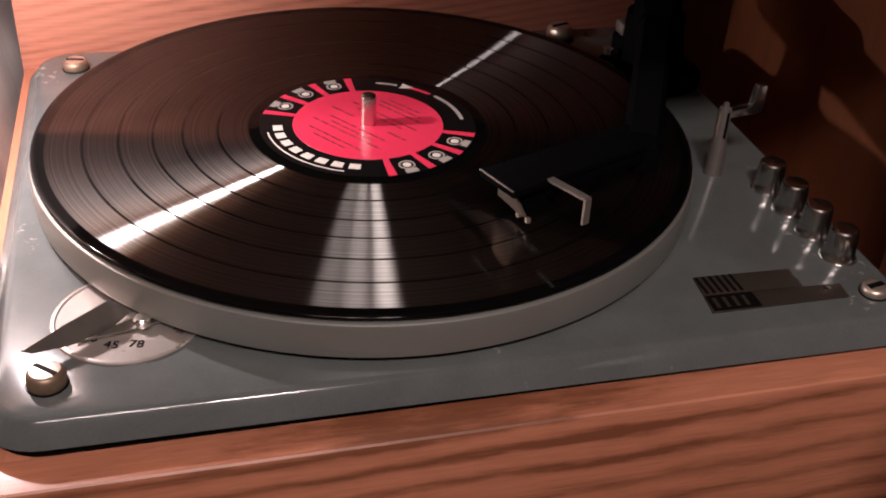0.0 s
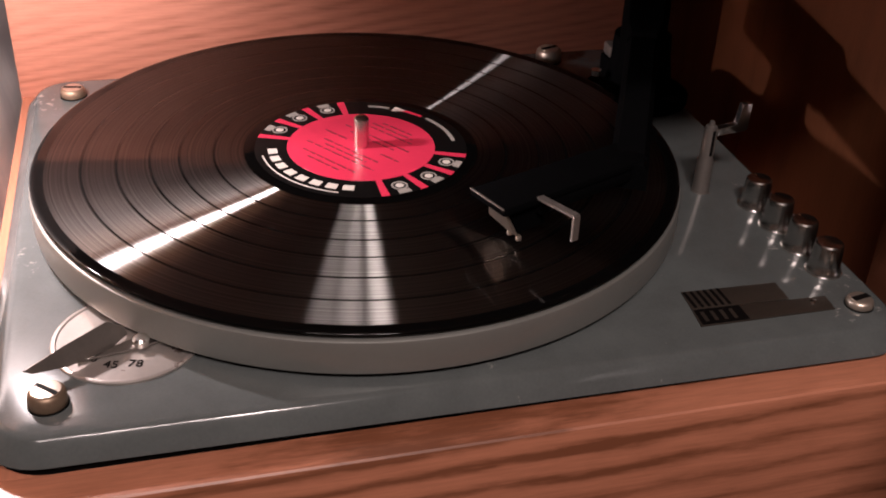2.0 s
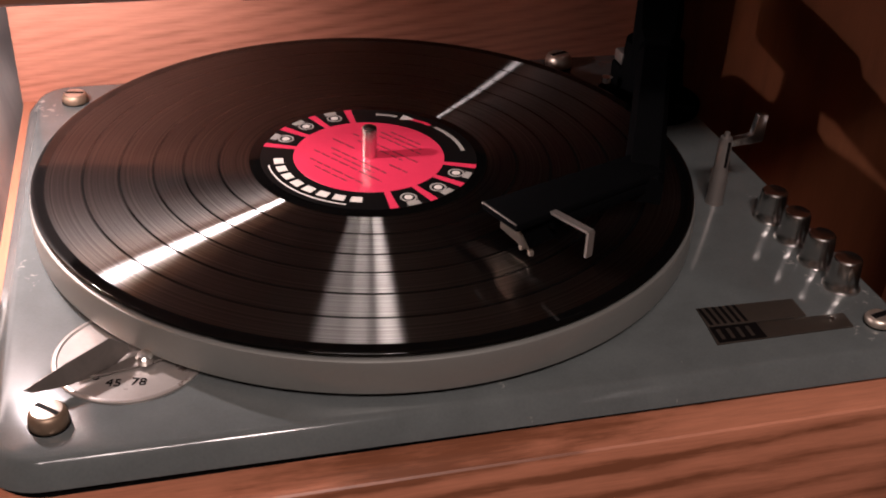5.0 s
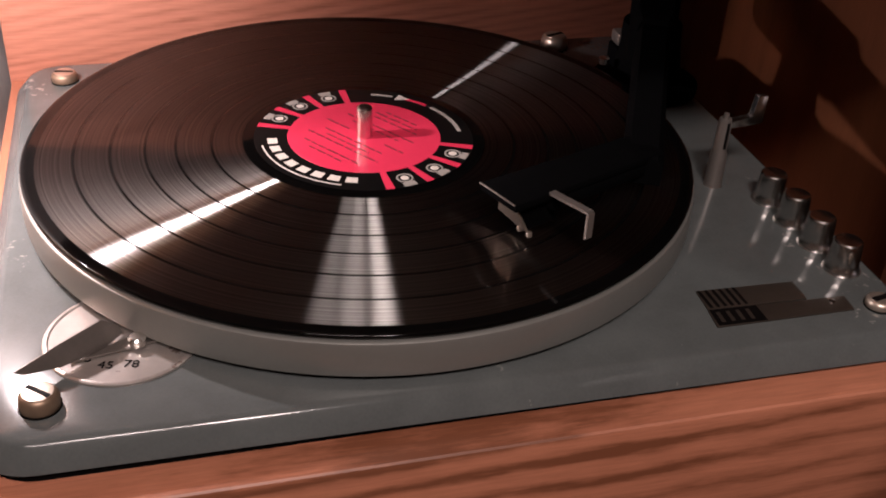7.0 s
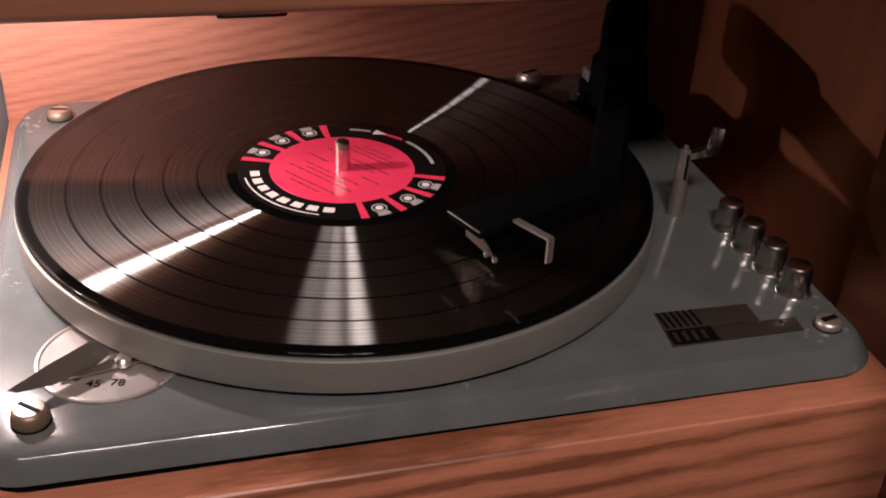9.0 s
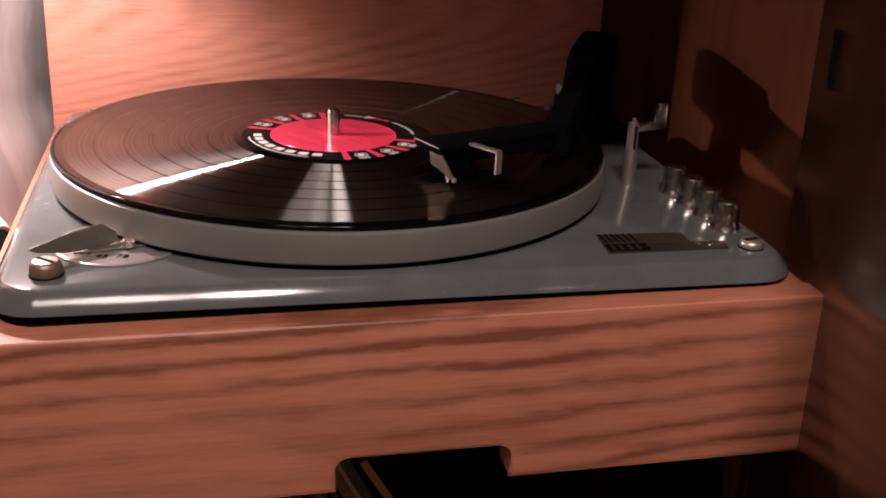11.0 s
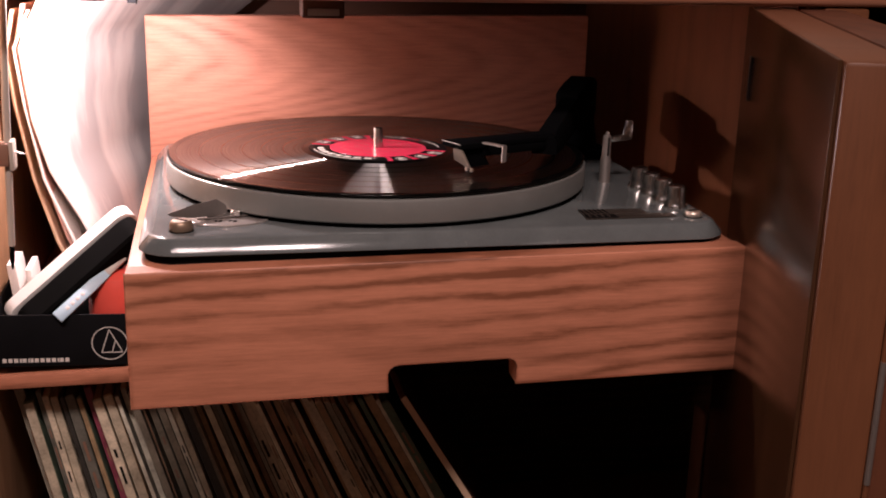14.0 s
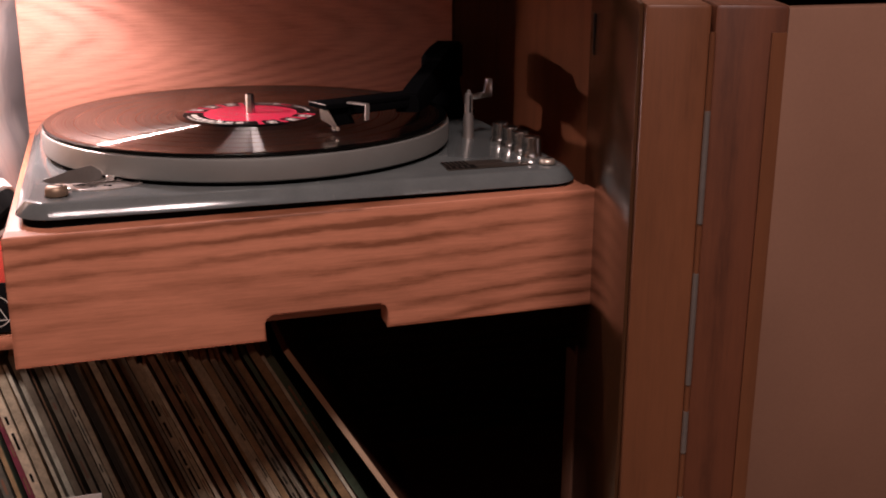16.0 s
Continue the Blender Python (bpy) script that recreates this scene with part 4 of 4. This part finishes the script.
def tools():
    b = thing("record_brush", (-0.215, -0.03, -0.09), "black velvet record brush with a white plastic back", "brush")
    lo, hi = Vector((-0.2540, -0.0384, -0.0880)), Vector((-0.1765, -0.018, -0.0242))
    ax = (hi - lo).normalized()
    face = Vector((0.52, -0.74, -0.52))
    face = (face - ax * face.dot(ax)).normalized()
    part("velvet_pad", capsule(lo + face * 0.0125, hi + face * 0.0125, 0.0215, 0.0185, face), "rubber", b, "black velvet pad")
    part("handle", capsule(lo - face * 0.0025 - ax * 0.004, hi - face * 0.0025 + ax * 0.002, 0.0215, 0.0105, face), "white", b, "smooth white plastic back")
    s = thing("stylus_brush", (-0.21, -0.05, -0.085), "pale blue flat stylus brush lying across the box", "brush")
    a, b, up = Vector((-0.2245, -0.0630, -0.0820)), Vector((-0.1930, -0.042, -0.0575)), Vector((0.2, -0.8, 0.6))
    d = (b - a).normalized()
    w = d.cross(up).normalized() * 0.0044
    h = w.cross(d).normalized() * 0.0016

    def bar(p, q, k0, k1):
        bm = loft([[tuple(c + w * k * e + h * f) for e, f in ((-1, -1), (1, -1), (1, 1), (-1, 1))] for c, k in ((p, k0), (q, k1))])
        bmesh.ops.bevel(bm, geom=bm.edges[:], offset=0.0007, segments=2, profile=0.5, affect="EDGES")
        return bm

    part("stick", bar(a, b, 1.0, 0.86), "blue", s)
    part("clear_end", bar(b - d * 0.001, b + d * 0.016, 0.8, 0.7), "ivory", s, "pinkish clear end")
    for k in range(4):
        c = a + d * (0.008 + 0.0045 * k)
        bm = bar(c, c + d * 0.003, 0.35, 0.35)
        bm.transform(Matrix.Translation(h * 0.12))
        part("print_mark", bm, "shade", s)
    r = lathe([(0.0, -0.1150), (0.017, -0.1150), (0.0195, -0.112), (0.0205, -0.085), (0.0195, -0.072), (0.016, -0.0625), (0.010, -0.0585), (0.0, -0.0575)], 36, (-0.1870, -0.030, 0))
    solo("cleaning_bottle", r, "red", (-0.187, -0.03, -0.115), "red rounded plastic bottle in the black box", "bottle")
    k = lathe([(0.0, -0.1150), (0.011, -0.1150), (0.011, -0.060), (0.0095, -0.052), (0.0085, -0.050), (0.0085, -0.040), (0.0, -0.039)], 28, (-0.193, 0.010, 0))
    solo("fluid_bottle", k, "ivory", (-0.193, 0.01, -0.115), "small cream plastic fluid bottle in the box", "bottle")
    for x, t, h in ((-0.2555, 0.006, -0.058), (-0.2440, 0.004, -0.062)):
        bm = box(x, x + t, -0.015, 0.020, -0.115, h, 0.0006)
        for v in bm.verts:
            v.co.x -= (v.co.z + 0.115) * 0.12
        solo("folded_leaflet", bm, "paper", (x, 0, -0.115), "small folded pale card leaflet in the box", "leaflet", "leaflets in the box")


tools()


def sleeve_point(edge, t, u, back, y0, y1):
    """A point on a leaning, bowed sleeve: t up its height, u from its front edge to the back."""
    k = min(len(edge) - 2, int(t * (len(edge) - 1)))
    f = t * (len(edge) - 1) - k
    f = f * f * (3 - 2 * f) * 0.5 + f * 0.5
    x = edge[k][0] + (edge[k + 1][0] - edge[k][0]) * f
    z = edge[k][1] + (edge[k + 1][1] - edge[k][1]) * f
    return Vector((x + (back if back < 0.05 else 0.035 + 0.13 * t) * u + 0.05 * u * u * t, y0 + (y1 - y0) * u, z))


def standing_sleeve(edge, back, y0, y1, thick, mat, label):
    rings = []
    for i in range(21):
        t = i / 20
        ring = [tuple(sleeve_point(edge, t, k / 10, back, y0, y1)) for k in range(11)]
        ring += [(p[0] + thick, p[1], p[2]) for p in reversed(ring)]
        rings.append(ring)
    ob = solo("album_sleeve", loft(rings), mat, (edge[0][0], y0, edge[0][1]), label, "record sleeve", "sleeves standing behind the box")
    fold = tube([tuple(sleeve_point(edge, i / 20, 0, back, y0, y1) + Vector((thick / 2, -0.0002, 0))) for i in range(1, 20)], thick * 0.55, 8)
    part("front_edge", fold, mat, ob, "rounded worn front edge")
    return ob


def tall_sleeves():
    zf = -0.116
    white = [(-0.192, zf), (-0.2150, -0.045), (-0.2370, -0.005), (-0.2475, 0.036), (-0.2525, 0.088), (-0.2360, 0.121), (-0.2200, 0.150)]
    buff = [(-0.212, zf), (-0.2365, -0.058), (-0.2500, -0.010), (-0.2590, 0.045), (-0.2620, 0.085), (-0.2560, 0.112)]
    standing_sleeve(buff, 0.030, 0.046, 0.345, 0.0028, "buff", "worn buff album sleeve leaning on the cabinet side")
    standing_sleeve([(x + 0.0075, z + 0.004) for x, z in buff], 0.030, 0.044, 0.345, 0.0024, "pink", "pinkish card album sleeve among the leaning albums")
    standing_sleeve([(x * 0.45 + v * 0.55 + 0.0005, z) for (x, z), (v, w) in zip(buff, white)], 0.034, 0.043, 0.345, 0.0022, "paper", "thin white inner sleeve leaning with the albums")
    standing_sleeve(white, 0.052, 0.042, 0.350, 0.0022, "printed", "large white paper sleeve with faint grey print")


tall_sleeves()


def stay_rod():
    s = thing("lid_stay", (-0.262, -0.055, 0.0), "slim white metal stay rod clipped to the cabinet side", "stay rod")
    part("rod", tube([(-0.2440, -0.052, 0.125), (-0.2472, -0.052, 0.060), (-0.2508, -0.052, -0.034)], [0.0022, 0.0024, 0.0021], 14), "ivory", s)
    part("rod_tip", tube([(-0.2508, -0.052, -0.034), (-0.2511, -0.052, -0.042), (-0.2514, -0.052, -0.050)], [0.0016, 0.0017, 0.0006], 12), "black", s, "black metal tip")
    part("clip_block", box(-0.2700, -0.2470, -0.058, -0.047, 0.020, 0.035, 0.0012), "tan", s, "brown plastic clip")
    part("clip_plate", box(-0.2468, -0.2440, -0.059, -0.046, 0.0175, 0.0365, 0.0008), "ivory", s, "cream plastic plate")
    part("clip_pin", tube([(-0.2440, -0.053, 0.029), (-0.2376, -0.054, 0.0275)], [0.0009, 0.0004], 8), "steel", s)


stay_rod()


# ---- the records below ----
def album(x_top, z_top, lean, thick, y, mat, kind="album"):
    """A card sleeve seen on its spine, leaning to one side."""
    a = radians(lean)
    h = 0.312
    m = Matrix.Translation((x_top, y, z_top)) @ Matrix.Rotation(-a, 4, "Y")
    bm = box(0, thick, 0, 0.312, -h, 0, min(0.0008, thick * 0.3), 1)
    bm.transform(m)
    return bm, m


def album_row():
    rng = random.Random(11)
    tints = [(0.40, 0.33, 0.24), (0.20, 0.13, 0.07), (0.08, 0.075, 0.06), (0.02, 0.018, 0.015), (0.44, 0.38, 0.30), (0.15, 0.085, 0.05), (0.13, 0.025, 0.04), (0.30, 0.25, 0.18), (0.05, 0.075, 0.05), (0.14, 0.12, 0.09), (0.05, 0.065, 0.085), (0.42, 0.37, 0.29)]
    mats = [surface("sleeve_card_%d" % k, [min(0.75, 1.65 * v) for v in c], 0.55, vary=0.5, coarse=70.0, fine=450.0, bump=0.08) for k, c in enumerate(tints)]
    words = ["cream", "brown", "dark grey", "black", "pale", "russet", "deep red", "tan", "dark green", "grey-brown", "navy", "ivory"]
    x, k = -0.2620, 0
    while x < 0.004:
        s = max(0.0, (x + 0.238) / 0.25)
        lean = 12.0 + 17.0 * s + rng.uniform(-0.4, 0.4)
        thick = rng.choice((0.0030, 0.0036, 0.0042, 0.0050, 0.0066))
        ztop = -0.146 - 0.021 * s + rng.uniform(-0.006, 0.003)
        y = -0.035 + rng.uniform(-0.004, 0.008)
        q = rng.choice((0, 1, 2, 3, 4, 5, 7, 8, 9, 10, 11, 7, 1, 3, 2, 3, 5)) if k != 8 else 6
        bm, m = album(x, ztop, lean, thick, y, None)
        at = m @ Vector((0, 0, -0.312))
        ob = solo("record_album", bm, mats[q], at, "%s card record sleeve leaning in the row" % words[q], "record sleeve", "records in the lower shelf")
        sp = box(0.0002, thick - 0.0002, -0.0004, 0.0, -0.3105, -0.0015)
        sp.transform(m)
        part("spine", sp, mats[q if rng.random() < 0.5 else rng.choice((0, 1, 4, 7, 9, 5))], ob)
        if rng.random() < 0.3 and thick > 0.0035:
            z = rng.uniform(-0.05, -0.03)
            ink = "black_ink" if q in (0, 4, 7, 11, 1) else "tan"
            for _ in range(rng.randint(3, 9)):
                ln = rng.uniform(0.006, 0.022)
                if z - ln < -0.29:
                    break
                t = box(thick * 0.36, thick * 0.64, -0.0006, -0.0004, z - ln, z)
                t.transform(m)
                part("spine_print", t, ink, ob)
                z -= ln + rng.uniform(0.002, 0.022)
        x += (thick + rng.uniform(0.0002, 0.0012)) / math.cos(radians(lean))
        k += 1
    bm, m = album(0.0056, -0.1493, 31.0, 0.0050, -0.075, None)
    # Dark body colour stands in for the unlit sides; only the edge stays pale.
    board = solo("divider_board", bm, "inside", m @ Vector((0, 0, -0.312)), "thin wooden divider, sides coloured dark as if shaded, leaning beside the records", "divider")
    edge = box(0.0003, 0.0047, -0.0008, -0.0001, -0.311, -0.001)
    edge.transform(m)
    part("front_edge", edge, "buff", board, "front edge left pale against the shaded sides")
    card = box(-0.182, -0.1325, -0.0615, -0.0600, -0.482, -0.2530, 0.0004, 1)
    solo("card_folder", card, "paper", (-0.157, -0.06, -0.482), "plain pale card folder standing before the records", "folder")


album_row()
